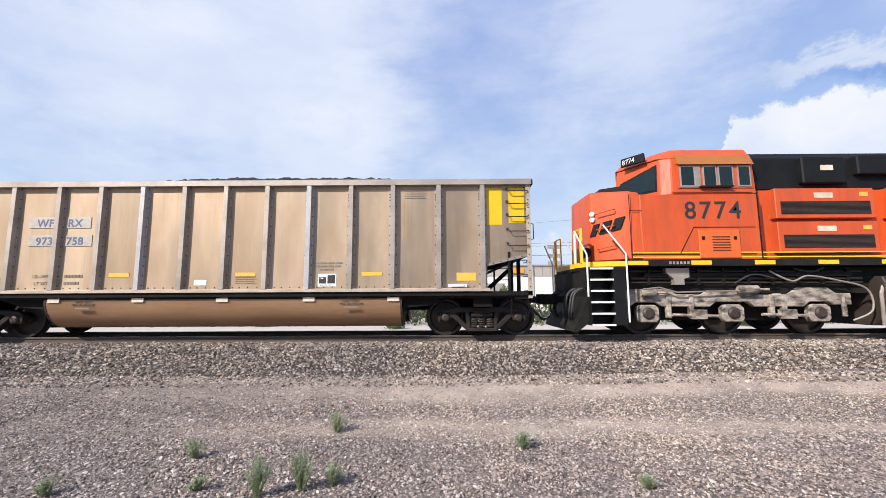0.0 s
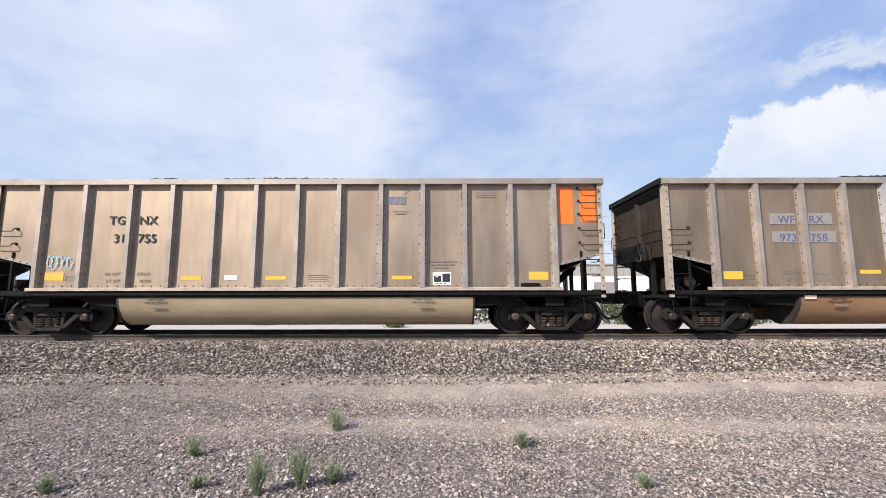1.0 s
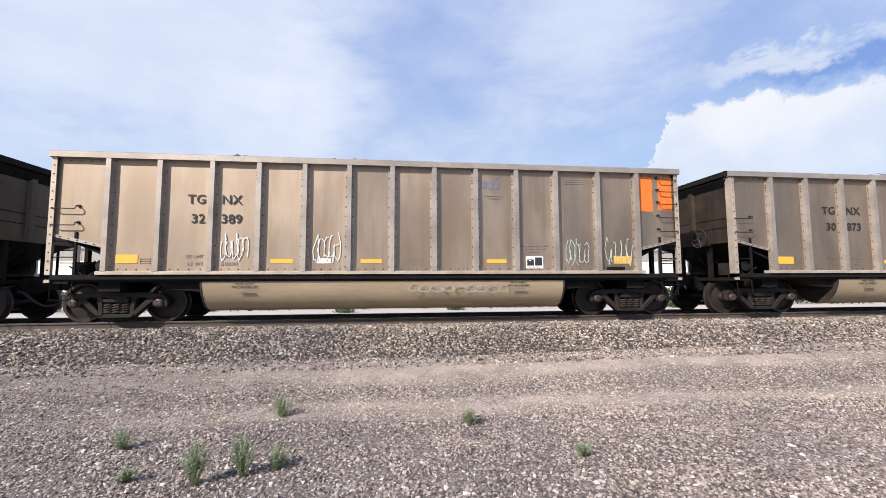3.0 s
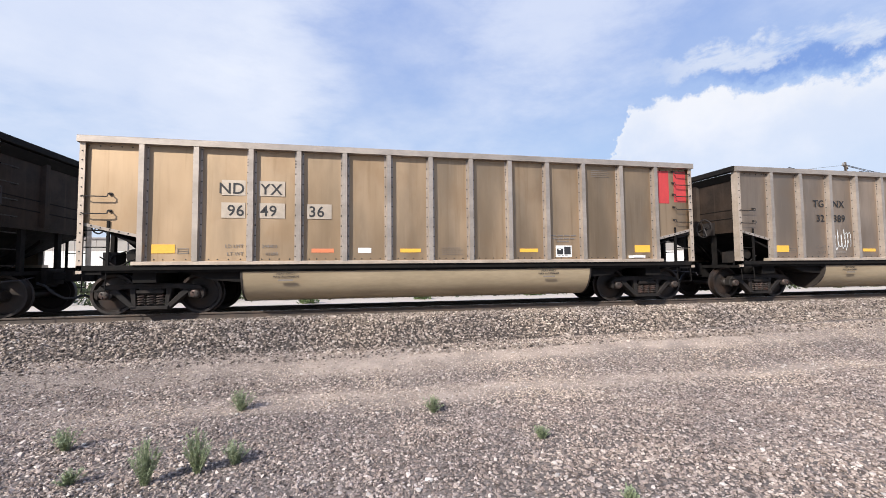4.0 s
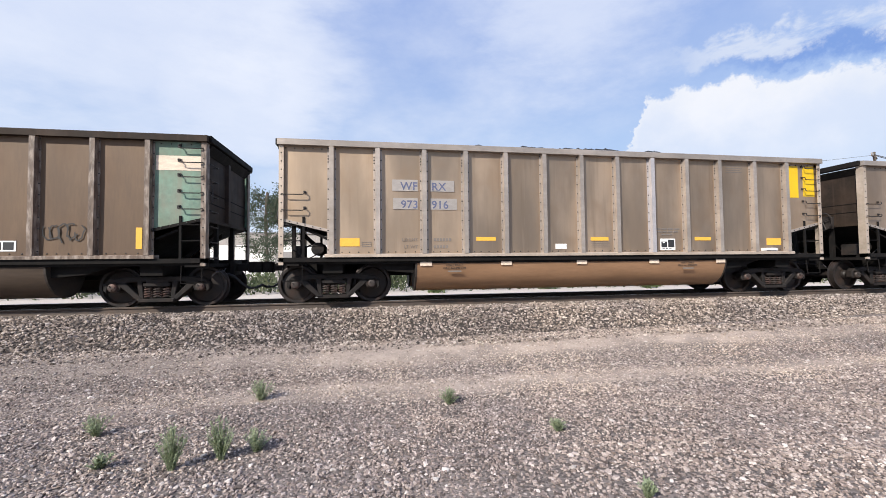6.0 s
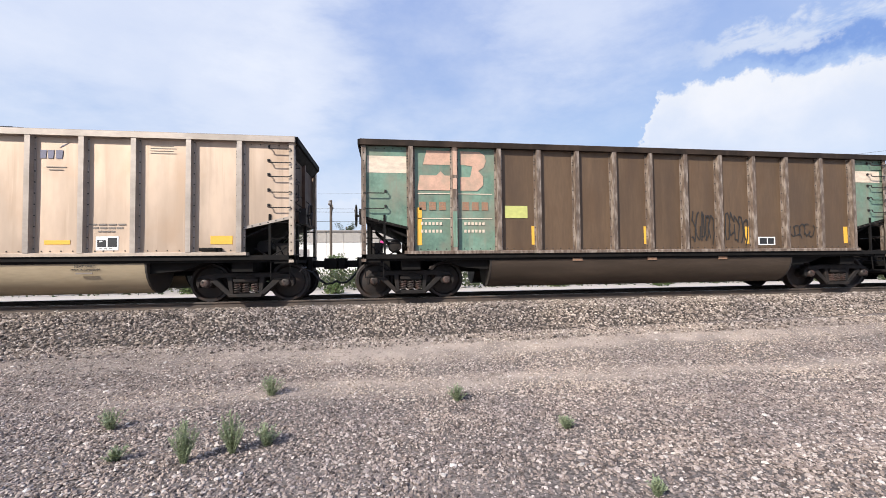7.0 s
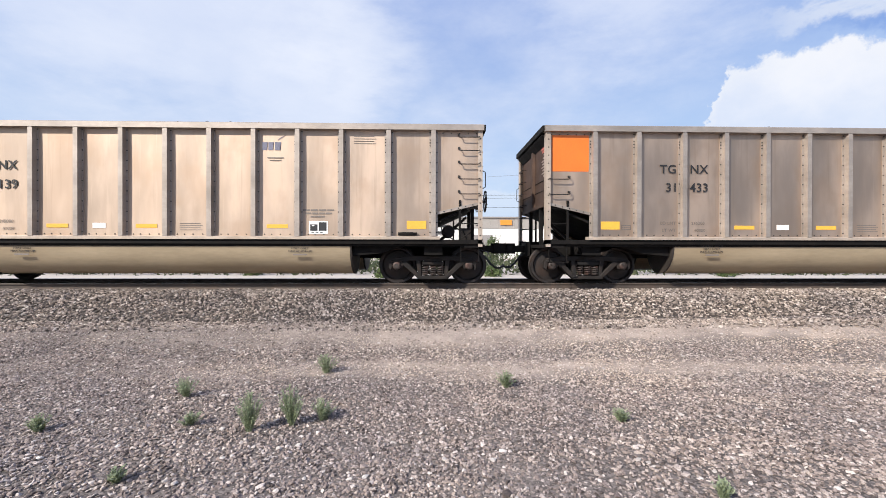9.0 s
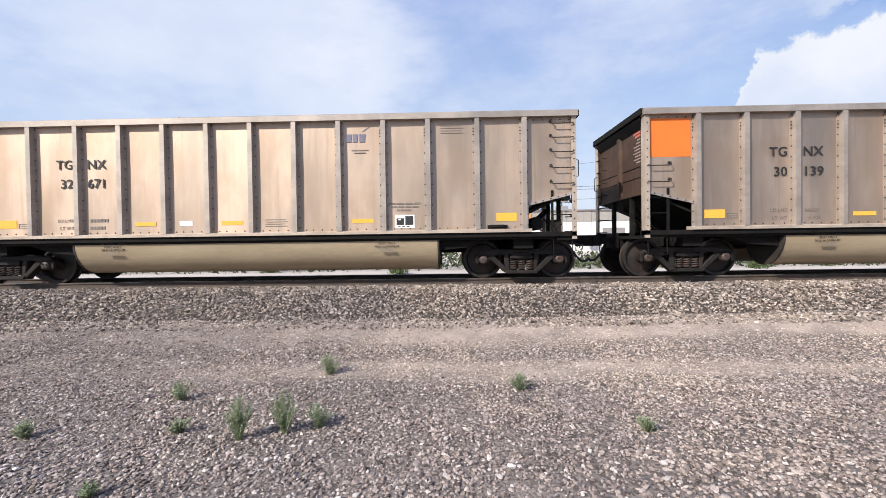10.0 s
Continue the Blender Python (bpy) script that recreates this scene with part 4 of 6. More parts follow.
    part("centre_sill", SHAPE["centre_sill"], "dark_steel", car)
    end = FLIP if not flipped else Matrix()
    part("brake_wheel", SHAPE["brake_wheel"], "grab_iron_steel", car, at=end @ pose(7.52, 0.55 if not flipped else -0.55, 2.1))
    part("brake_cylinder", SHAPE["brake_gear"], "truck_steel", car, at=end @ (Matrix.Diagonal((1, -1, 1, 1)) if not flipped else Matrix()))
    rng = random.Random(index)
    reach, lift = {0: ((0.85, 4.9), 0.45)}.get(index, ((rng.uniform(-2, 1), 5.4), rng.uniform(0.33, 0.42)))
    part("coal_load", coal_heap(index + 1, reach, lift), "coal", car, "heaped black coal")
    add_truck(car, -6.17), add_truck(car, 6.17)
    # paint marks on the near side
    p = lambda i: POSTS[i]
    if patch:
        col, side = patch
        if side > 0:
            plate(car, "safety_panel", 6.29, 6.66, 2.68, 3.58, col, "bright reflective end panel")
            plate(car, "safety_panel", 6.82, 7.20, 2.72, 3.58, col, "bright reflective end panel")
        else:
            plate(car, "safety_panel", -7.19, -6.30, 2.72, 3.58, col, "bright reflective end panel")
    if not brown:
        ref = "reflector_yellow"
        tan = fleet == "tan"
        low = 1.47 if tan else 1.35      # height of the small reflectors
        plate(car, "reflector", p(0) + 0.18, p(0) + 0.63, 1.34, 1.53, ref)
        plate(car, "reflector", p(3) + 0.27, p(3) + 0.76, low, low + 0.09, "reflector_red" if fleet == "warm" else ref)
        plate(car, "reflector", p(6 if tan else 5) + 0.27, p(6 if tan else 5) + 0.76, low, low + 0.09, ref)
        plate(car, "reflector", p(9 if tan else 8) + 0.27, p(9 if tan else 8) + 0.76, low, low + 0.09, ref)
        plate(car, "reflector", p(11) + 0.42, p(11) + 0.88, 1.34, 1.53, ref)
        plate(car, "label_plate", p(5 if tan else 4) + 0.30, p(5 if tan else 4) + 0.60, 1.26 if tan else 1.34, 1.39 if tan else 1.46, "white_decal")
        for i in (6, 10):
            for k in range(4):
                z = (1.30 + 0.05 * k) if i == 6 else (3.34 + 0.055 * k)
                plate(car, "stencil_bar", p(i) + 0.28, p(i) + 0.80 - 0.05 * (k % 2), z, z + 0.012, "stencil_faint")
        bm = B()
        for a, b, c, d in ((0.68, 0.90, 1.33, 1.345), (0.68, 0.90, 1.43, 1.445), (0.68, 0.90, 1.38, 1.39), (0.68, 0.69, 1.33, 1.445), (0.89, 0.90, 1.33, 1.445)):
            box(bm, p(0) + a, p(0) + b, SKIN - 0.006, SKIN + 0.002, c, d)
        part("stencil_frame", bm, "stencil_faint", car)
        bm = box(B(), p(11) + 0.22, p(11) + 0.66, SKIN - 0.09, SKIN, 1.185, 1.255)
        box(bm, p(11) + 0.30, p(11) + 0.58, SKIN - 0.12, SKIN - 0.09, 1.20, 1.26)
        part("release_handle", bm, "white_decal" if fleet in ("tan", "warm") else "dark_steel", car)
        big = {"aluminium": "stencil_black"}.get(skin, "stencil_black")
        if fleet == "tan":
            for a, b, c, d in ((-0.76, -0.15, 2.66, 2.93), (0.15, 0.74, 2.66, 2.93), (-0.74, -0.15, 2.22, 2.49), (0.15, 0.80, 2.22, 2.49)):
                plate(car, "number_board", p(2) + a, p(2) + b, c, d, "pale_patch")
            big = "stencil_blue"
        if fleet == "warm":
            for a, b, c, d in ((-0.62, -0.13, 2.62, 2.96), (0.15, 0.70, 2.62, 2.96), (-0.62, -0.13, 2.12, 2.46), (0.15, 0.70, 2.12, 2.46), (1.18, 1.72, 2.12, 2.46)):
                plate(car, "number_board", p(2) + a, p(2) + b, c, d, "warm_patch")
        yy = SKIN - 0.008
        h = 0.185 if fleet == "tan" else (0.24 if fleet == "warm" else 0.205)
        zt, zn = (2.69, 2.25) if fleet != "warm" else (2.66, 2.17)

        def right(text, x, z, hh, m):
            me = letters(text, hh, 1.06, 0.004 if hh > 0.1 else 0.0)
            w = max(v.co.x for v in me.vertices)
            part("lettering", me, m, car, at=pose(x - w, yy, z))

        right(mark[0], p(2) - 0.16, zt, h, big)
        write(car, mark[1], p(2) + 0.18, zt, h, big, yy, 1.06)
        right(number[0], p(2) - 0.16, zn, h, big)
        write(car, number[1], p(2) + 0.18, zn, h, big, yy, 1.06)
        if len(number) > 2:
            write(car, number[2], p(3) + 0.20, zn, h, big, yy, 1.06)
        right("LD LMT", p(2) - 0.16, 1.46, 0.075, "stencil_faint")
        right("LT WT", p(2) - 0.16, 1.29, 0.075, "stencil_faint")
        weights = {1: ("245300", "40700"), 2: ("244500", "41500"), 4: ("244400", "41600"), 5: ("245200", "40800"), 9: ("245200", "40800"), 10: ("245000", "41000")}.get(index)
        for j, z in enumerate((1.46, 1.29)):
            if weights:
                write(car, weights[j], p(2) + 0.22 + 0.075 * j, z, 0.072, "stencil_faint", yy)
            for k in range(0 if weights else 6 - j):
                plate(car, "stencil_bar", p(2) + 0.22 + 0.075 * k, p(2) + 0.275 + 0.075 * k, z, z + 0.07, "stencil_faint")
        # boxed inspection stencil
        q = 8 if tan else 9
        plate(car, "inspection_board", p(q) + 0.24, p(q) + 0.68, 1.22, 1.52, "white_decal")
        plate(car, "inspection_board", p(q) + 0.27, p(q) + 0.44, 1.29, 1.44, "black_decal", y=-0.003)
        plate(car, "inspection_board", p(q) + 0.47, p(q) + 0.65, 1.29, 1.49, "black_decal", y=-0.003)
        for u in (0.31, 0.41, 0.51):
            plate(car, "stencil_bar", p(q) + u - 0.01, p(q) + u + 0.05, 1.245, 1.262, "black_decal", y=-0.003)
        plate(car, "stencil_bar", p(q) + 0.31, p(q) + 0.37, 1.40, 1.425, "white_decal", y=-0.006)
        for k, (a, b) in enumerate(((0.1, 0.86), (0.16, 0.80), (0.28, 0.62))):
            z = 1.76 - 0.075 * k
            for j in range(4):
                u = a + (b - a) * j / 4
                plate(car, "stencil_bar", p(q) + u, p(q) + u + (b - a) / 5, z, z + 0.035, "stencil_faint")
        if fleet == "alu":
            bm = B()
            for a, b in ((0.17, 0.27), (0.31, 0.41), (0.46, 0.58)):
                prism(bm, [(p(8) + a, 3.18), (p(8) + b, 3.18), (p(8) + b + 0.02, 3.36), (p(8) + a, 3.36)], SKIN - 0.006, SKIN)
            prism(bm, [(p(8) + 0.52, 3.41), (p(8) + 0.58, 3.44), (p(8) + 0.72, 3.53), (p(8) + 0.59, 3.47)], SKIN - 0.006, SKIN)
            part("fleet_emblem", bm, "logo_blue", car, "faded blue owner's emblem")
            for z in (2.93, 2.99):
                plate(car, "stencil_bar", p(8) + 0.34 - (z - 2.93), p(8) + 0.60 + (z - 2.93), z, z + 0.018, "stencil_faint")
    # thaw instructions on the tub
    for x in (-3.3, 3.05):
        for k, text in enumerate(("RADIANT THAW", "HEAT ONLY", "MAX ALUMINUM", None)):
            z = 0.93 - 0.072 * k
            if text and not brown:
                me = letters(text, 0.048, 1.1)
                w = max(v.co.x for v in me.vertices)
                part("lettering", me, "stencil_black", car, at=pose(x - w / 2, -1.481 + 0.5 * max(0, 0.98 - z) ** 2, z))
            elif not brown:
                plate(car, "stencil_bar", x - 0.16, x + 0.16, z, z + 0.036, "stencil_faint", y=-0.012)
    if fleet == "tan":
        for x in (-2.0, 0.0, 2.05, -4.0, 4.05):
            plate(car, "label_plate", x - 0.14, x + 0.14, 0.87, 0.965, "cream_paint", y=-0.012)
    if extra:
        extra(car)
    return car


def brown_marks(car):
    p = lambda i: POSTS[i]
    plate(car, "painted_band", -7.20, -6.22, 3.02, 3.42, "cream_paint", "faded cream band")
    plate(car, "painted_patch", p(1) - 0.05, p(1) + 0.05, 2.98, 3.56, "salmon_paint", y=-1.592 - SKIN)
    plate(car, "painted_patch", p(1) - 0.05, p(1) + 0.05, 2.64, 2.90, "salmon_paint", y=-1.592 - SKIN)
    plate(car, "painted_patch", p(1) - 0.05, p(1) + 0.05, 1.25, 2.10, "green_paint", y=-1.592 - SKIN)
    part("painted_band", box(B(), -7.245, -7.234, -1.38, 1.38, 3.02, 3.40), "cream_paint", car, "faded cream band")
    plate(car, "painted_band", 6.30, 7.20, 3.02, 3.34, "cream_paint", "faded cream band")
    # broad two-block emblem across two sheets
    y = SKIN - 0.005
    bm = B()
    prism(bm, [(p(0) + 0.38, 3.58), (p(1) - 0.02, 3.58), (p(1) - 0.02, 3.24), (p(0) + 0.30, 3.24)], y, SKIN)
    prism(bm, [(p(0) + 0.22, 2.98), (p(0) + 0.62, 2.98), (p(0) + 0.72, 3.08), (p(0) + 0.82, 2.98), (p(1) - 0.02, 2.98), (p(1) - 0.02, 2.62), (p(0) + 0.16, 2.62)], y, SKIN)
    prism(bm, [(p(1) + 0.15, 3.58), (p(1) + 0.62, 3.58), (p(1) + 0.76, 3.50), (p(1) + 0.80, 3.36), (p(1) + 0.74, 3.20), (p(1) + 0.60, 3.11), (p(1) + 0.72, 2.98), (p(1) + 0.72, 2.76), (p(1) + 0.58, 2.62), (p(1) + 0.15, 2.62), (p(1) + 0.15, 2.95), (p(1) + 0.40, 2.95), (p(1) + 0.46, 3.22), (p(1) + 0.15, 3.26)], y, SKIN)
    part("fleet_emblem", bm, "salmon_paint", car, "faded salmon block emblem")
    for z in (2.53, 1.93):
        plate(car, "painted_line", p(0) + 0.16, p(2) - 0.16, z, z + 0.02, "cream_paint")
    for i in (0, 1):
        for k in range(3):
            plate(car, "stencil_block", p(i) + 0.2 + 0.24 * k, p(i) + 0.36 + 0.24 * k, 2.14, 2.34, "rusty_stencil")
        for z in (1.78, 1.60):
            for k in range(6):
                plate(car, "stencil_bar", p(i) + 0.24 + 0.09 * k, p(i) + 0.295 + 0.09 * k, z, z + 0.07, "cream_paint", y=-0.002)
    plate(car, "label_plate", p(2) + 0.16, p(2) + 0.74, 1.96, 2.26, "lime_decal")
    for i, a in ((0, 0.14), (2, 0.84), (5, 0.84), (8, 0.80), (11, 0.80)):
        plate(car, "reflector", p(i) + a, p(i) + a + 0.12, 1.30, 1.76 if i else 2.2, "reflector_yellow")
    plate(car, "inspection_board", p(9) + 0.18, p(9) + 0.70, 1.26, 1.48, "white_decal")
    plate(car, "inspection_board", p(9) + 0.22, p(9) + 0.44, 1.29, 1.45, "black_decal", y=-0.003)
    plate(car, "inspection_board", p(9) + 0.47, p(9) + 0.66, 1.29, 1.45, "black_decal", y=-0.003)
    for x in (-2.0, 0.05, 2.1):
        plate(car, "label_plate", x - 0.13, x + 0.13, 0.89, 0.96, "rusty_stencil", y=-0.012)
    scrawl(car, p(7) + 0.20, 1.25, 0.65, 0.95, "graffiti_black", 5, "black spray-painted scrawl", stroke=0.016)
    scrawl(car, p(8) + 0.18, 1.25, 0.68, 0.95, "graffiti_black", 6, "black spray-painted scrawl", stroke=0.016)
    scrawl(car, p(10) + 0.15, 1.4, 0.78, 0.5, "graffiti_black", 7, "black spray-painted scrawl", stroke=0.013)


shade("stencil_pale", (0.34, 0.27, 0.235), rough=0.6, var=0.2, scale=9)
shade("rust_stencil", (0.50, 0.13, 0.09), rough=0.6, var=0.2, scale=5)
shade("lime_decal", (0.55, 0.55, 0.18), rough=0.5, var=0.1, scale=5)


def blue_tag(car):
    scrawl(car, POSTS[0] + 0.2, 1.58, 0.62, 0.38, "graffiti_blue", 2, "light blue spray-painted scrawl")


def mint_tags(car):
    scrawl(car, POSTS[10] + 0.25, 1.25, 0.6, 0.75, "graffiti_mint", 3, "pale green spray-painted scrawl")
    scrawl(car, POSTS[11] + 0.2, 1.25, 0.7, 0.8, "graffiti_mint", 4, "pale green spray-painted scrawl")
    scrawl(car, 0.4, 0.62, 2.4, 0.25, "graffiti_mist", 8, "white spray-painted scrawl", y=-1.49, loops=9)
    scrawl(car, POSTS[2] + 0.2, 1.3, 0.6, 0.8, "graffiti_white", 9, "white spray-painted scrawl")
    scrawl(car, POSTS[4] + 0.2, 1.3, 0.6, 0.8, "graffiti_white", 10, "white spray-painted scrawl")


def end_marks(car):
    """Small red and pale instruction lines high on the end wall."""
    for k in range(11):
        z, red = 3.44 - 0.075 * k, k < 3
        reach = (0.30, 0.36, 0.28, 0.16, 0.22, 0.34, 0.30, 0.36, 0.26, 0.34, 0.2)[k]
        part("stencil_bar", box(B(), -7.241, -7.234, -1.12, -1.12 + reach, z, z + (0.05 if red else 0.028)), "rust_stencil" if red else "stencil_pale", car)


def white_tags(car):
    """Washed-out pale paint low on the sheets: ragged patches and a few clean strokes."""
    rng = random.Random(4)
    for i in range(1, 8):
        a, b = POSTS[i] + 0.11, POSTS[i + 1] - 0.11
        n, full = 14, 0.55 if i < 4 else 0.30
        top = [(a + (b - a) * k / n, 1.22 + full * (0.55 + 0.45 * math.sin(k * 0.9 + i * 2.1)) * rng.uniform(0.75, 1.15)) for k in range(n + 1)]
        low = [(a + (b - a) * k / n, 1.21 + (0.0 if i < 4 else 0.12 * rng.random())) for k in range(n, -1, -1)]
        part("spray_paint", prism(B(), top + low, SKIN - 0.0035, SKIN + 0.015), "graffiti_mist", car, "washed-out pale spray paint")
        for j in range(1 + i % 2):
            x, z, h, d = rng.uniform(a + 0.1, b - 0.3), rng.uniform(1.35, 1.55), rng.uniform(0.2, 0.42), rng.uniform(-0.12, 0.2)
            pts = [(x, z + h), (x + 0.035, z + h * 0.96), (x + d * 0.55 + 0.045, z + h * 0.45), (x + d + 0.02, z), (x + d * 0.45 - 0.01, z + h * 0.42)]
            part("spray_paint", prism(B(), pts, SKIN - 0.007, SKIN + 0.01), "graffiti_mist", car, "pale spray-painted stroke")


shade("pale_post", (0.46, 0.43, 0.43), rough=0.5, metal=0.3, var=0.1, scale=3)
COMMON = "weathered aluminium coal gondola, "
CARS = [
    gondola(0, ("WF", "RX"), ("973", "758"), "tan", False, COMMON + "yellow end panel and rusty floor tub", ("safety_yellow", 1)),
    gondola(1, ("TG", "NX"), ("31", "755"), "alu", False, COMMON + "orange end panel and blue spray paint", ("safety_orange", 1), blue_tag),
    gondola(2, ("TG", "NX"), ("30", "873"), "alu", False, COMMON + "orange end panel", ("safety_orange", 1)),
    gondola(3, ("TG", "NX"), ("32", "389"), "alu", False, COMMON + "orange end panel and pale spray paint", ("safety_orange", 1), mint_tags),
    gondola(4, ("ND", "YX"), ("96", "49", "36"), "warm", False, COMMON + "red end panel and warm tan sides", ("safety_red", 1)),
    gondola(5, ("TG", "NX"), ("32", "541"), "alu", False, COMMON + "orange end panel and white strokes", ("safety_orange", 1), white_tags),
    gondola(6, ("WF", "RX"), ("973", "916"), "tan", False, COMMON + "yellow end panel and tan sides", ("safety_yellow", 1)),
    gondola(7, None, None, "brown", False, "brown painted steel coal gondola with faded green end sheets", None, brown_marks),
    gondola(8, ("TG", "NX"), ("32", "233"), "alu", True, COMMON + "orange square panel", ("safety_orange", -1)),
    gondola(9, ("TG", "NX"), ("31", "433"), "alu", True, COMMON + "orange square panel", ("safety_orange", -1), end_marks),
    gondola(10, ("TG", "NX"), ("30", "139"), "alu", True, COMMON + "orange square panel", ("safety_orange", -1), end_marks),
    gondola(11, ("TG", "NX"), ("32", "671"), "alu", True, COMMON + "orange square panel", ("safety_orange", -1), end_marks),
]

# ---- locomotive: x runs back from the coupling, z from the rail ----


def hull(bm, lo, hi):
    """Two outlines of equally many corners joined by faces and closed."""
    a, b = [bm.verts.new(p) for p in lo], [bm.verts.new(p) for p in hi]
    n = len(a)
    fs = [bm.faces.new(a), bm.faces.new(b[::-1])] + [bm.faces.new((a[i], b[i], b[(i + 1) % n], a[(i + 1) % n])) for i in range(n)]
    bmesh.ops.recalc_face_normals(bm, faces=fs)
    return bm


def spline(pts, n=6):
    """A smooth line through points."""
    P = [Vector(p) for p in pts]
    out = []
    for i in range(len(P) - 1):
        a, b, c, d = P[max(i - 1, 0)], P[i], P[i + 1], P[min(i + 2, len(P) - 1)]
        for k in range(n):
            t = k / n
            out.append(0.5 * (2 * b + (c - a) * t + (2 * a - 5 * b + 4 * c - d) * t * t + (3 * b - a - 3 * c + d) * t ** 3))
    return out + [P[-1]]


def loco_truck(loco, x0):
    t = part("truck", box(B(), -2.0, 2.0, -0.75, 0.75, 0.35, 0.75), "loco_frame", loco, "three-axle locomotive truck, dusty cast frame", at=pose(x0, 0, 0))
    wheel = [(0, -0.95), (0.10, -0.95), (0.11, -0.82), (0.15, -0.80), (0.16, -0.73), (0.43, -0.70), (0.46, -0.775), (0.525, -0.775), (0.533, -0.66), (0.56, -0.645), (0.555, -0.62), (0.45, -0.62), (0.42, -0.66), (0.16, -0.68), (0.12, -0.5)]
    ws = done(lathe(B(), wheel + [(r, -y) for r, y in wheel[::-1]], sides=36), "wheelset", True)
    cap = B()
    prism(cap, [(-0.27, -0.16), (-0.20, -0.24), (0.20, -0.24), (0.27, -0.16), (0.27, 0.10), (0.18, 0.18), (-0.18, 0.18), (-0.27, 0.10)], -0.06, 0.10)
    bearing = done(lathe(B(), [(0, -0.08), (0.10, -0.08), (0.14, -0.05), (0.15, 0.0), (0.15, 0.08)], sides=20), "bearing_cap", True)
    boxme = done(cap, "journal_box", bevel=0.02)
    for dx in (-2.06, 0, 2.09):
        w = part("wheelset", ws, "wheel_steel", t, at=pose(dx, 0, 0.533))
        WHEELS.append((w, 0.533, dx))
        for s in (-1, 1):
            m = pose(dx, s * 1.12, 0.56, 0, 0, 0 if s < 0 else 180)
            part("journal_box", boxme, "loco_truck", t, at=m)
            part("bearing_cap", bearing, "bearing_cap", t, at=m @ pose(0, -0.04, -0.02))
    bm = B()
    top = [(-2.75, 0.72), (-2.72, 1.12), (-1.5, 1.12), (-1.35, 1.0), (-0.75, 0.98), (-0.6, 1.08), (0.25, 1.08), (0.6, 0.98), (1.35, 0.98), (1.6, 1.14), (2.35, 1.14), (2.55, 1.0), (2.9, 1.0), (2.9, 0.72)]
    low = [(2.45, 0.72), (2.35, 0.80), (1.9, 0.80), (1.72, 0.68), (0.55, 0.68), (0.40, 0.80), (-0.40, 0.80), (-0.55, 0.68), (-1.70, 0.70), (-1.85, 0.80), (-2.35, 0.80), (-2.45, 0.72)]
    prism(bm, top + low, -0.08, 0.08)
    for x in (-1.55, 0.95, 1.25, -1.0):
        prism(bm, [(x - 0.06, 0.98), (x + 0.06, 0.98), (x + 0.05, 0.42), (x - 0.05, 0.42)], -0.12, 0.02)
    side = done(bm, "side_frame", bevel=0.018)
    cyl = B()
    for x, z, r, l in ((-2.05, 1.03, 0.085, 0.38), (0.35, 1.10, 0.10, 0.5)):
        lathe(cyl, [(0, -l / 2), (r * 0.8, -l / 2), (r, -l / 2 + 0.04), (r, l / 2 - 0.04), (r * 0.6, l / 2), (0.03, l / 2), (0.03, l / 2 + 0.25), (0, l / 2 + 0.25)], (0, 0, 0), 14)
        for v in cyl.verts:
            if not v.tag:
                v.co, v.tag = Vector((x + v.co.y, -0.17 + v.co.x, z + v.co.z)), True
    cylinder = done(cyl, "brake_cylinder", True)
    damp = rod(B(), [(0, -0.16, 0.45), (0, -0.16, 0.75)], 0.05, 8)
    rod(damp, [(0, -0.16, 0.75), (0, -0.16, 1.0)], 0.035, 8)
    damper = done(damp, "damper", True)
    rig = rod(B(), [(-0.55, -0.14, 0.50), (0.55, -0.14, 0.47)], 0.035, 8)
    box(rig, -0.1, 0.25, -0.2, -0.05, 0.40, 0.62)
    rigging = done(rig, "brake_rod", True)
    leaf = B()
    for k in range(5):
        box(leaf, -0.2, 0.2, -0.18, 0.0, 1.12 + 0.05 * k, 1.15 + 0.05 * k)
    pad = done(leaf, "rubber_pad")
    lead = done(rod(B(), [(-2.2, -0.2, 1.12), (-1.8, -0.2, 1.16), (-1.4, -0.22, 1.04), (-0.6, -0.2, 1.06), (0.1, -0.18, 1.07)], 0.018, 6), "brake_pipe", True)
    for s in (-1, 1):
        m = pose(0, s * 1.08, 0, 0, 0, 0 if s < 0 else 180)
        part("side_frame", side, "loco_truck", t, at=m)
        part("brake_cylinder", cylinder, "loco_truck", t, at=m)
        for x in (-2.62, 2.62):
            part("damper", damper, "loco_truck", t, at=m @ pose(x, 0, 0))
        for x in (-0.95, 1.2):
            part("brake_rod", rigging, "loco_truck", t, at=m @ pose(x, 0, 0))
        for x in (-1.25, 1.0):
            part("rubber_pad", pad, "loco_black", t, at=m @ pose(x, 0.1, 0))
        part("brake_pipe", lead, "post_metal", t, at=m)


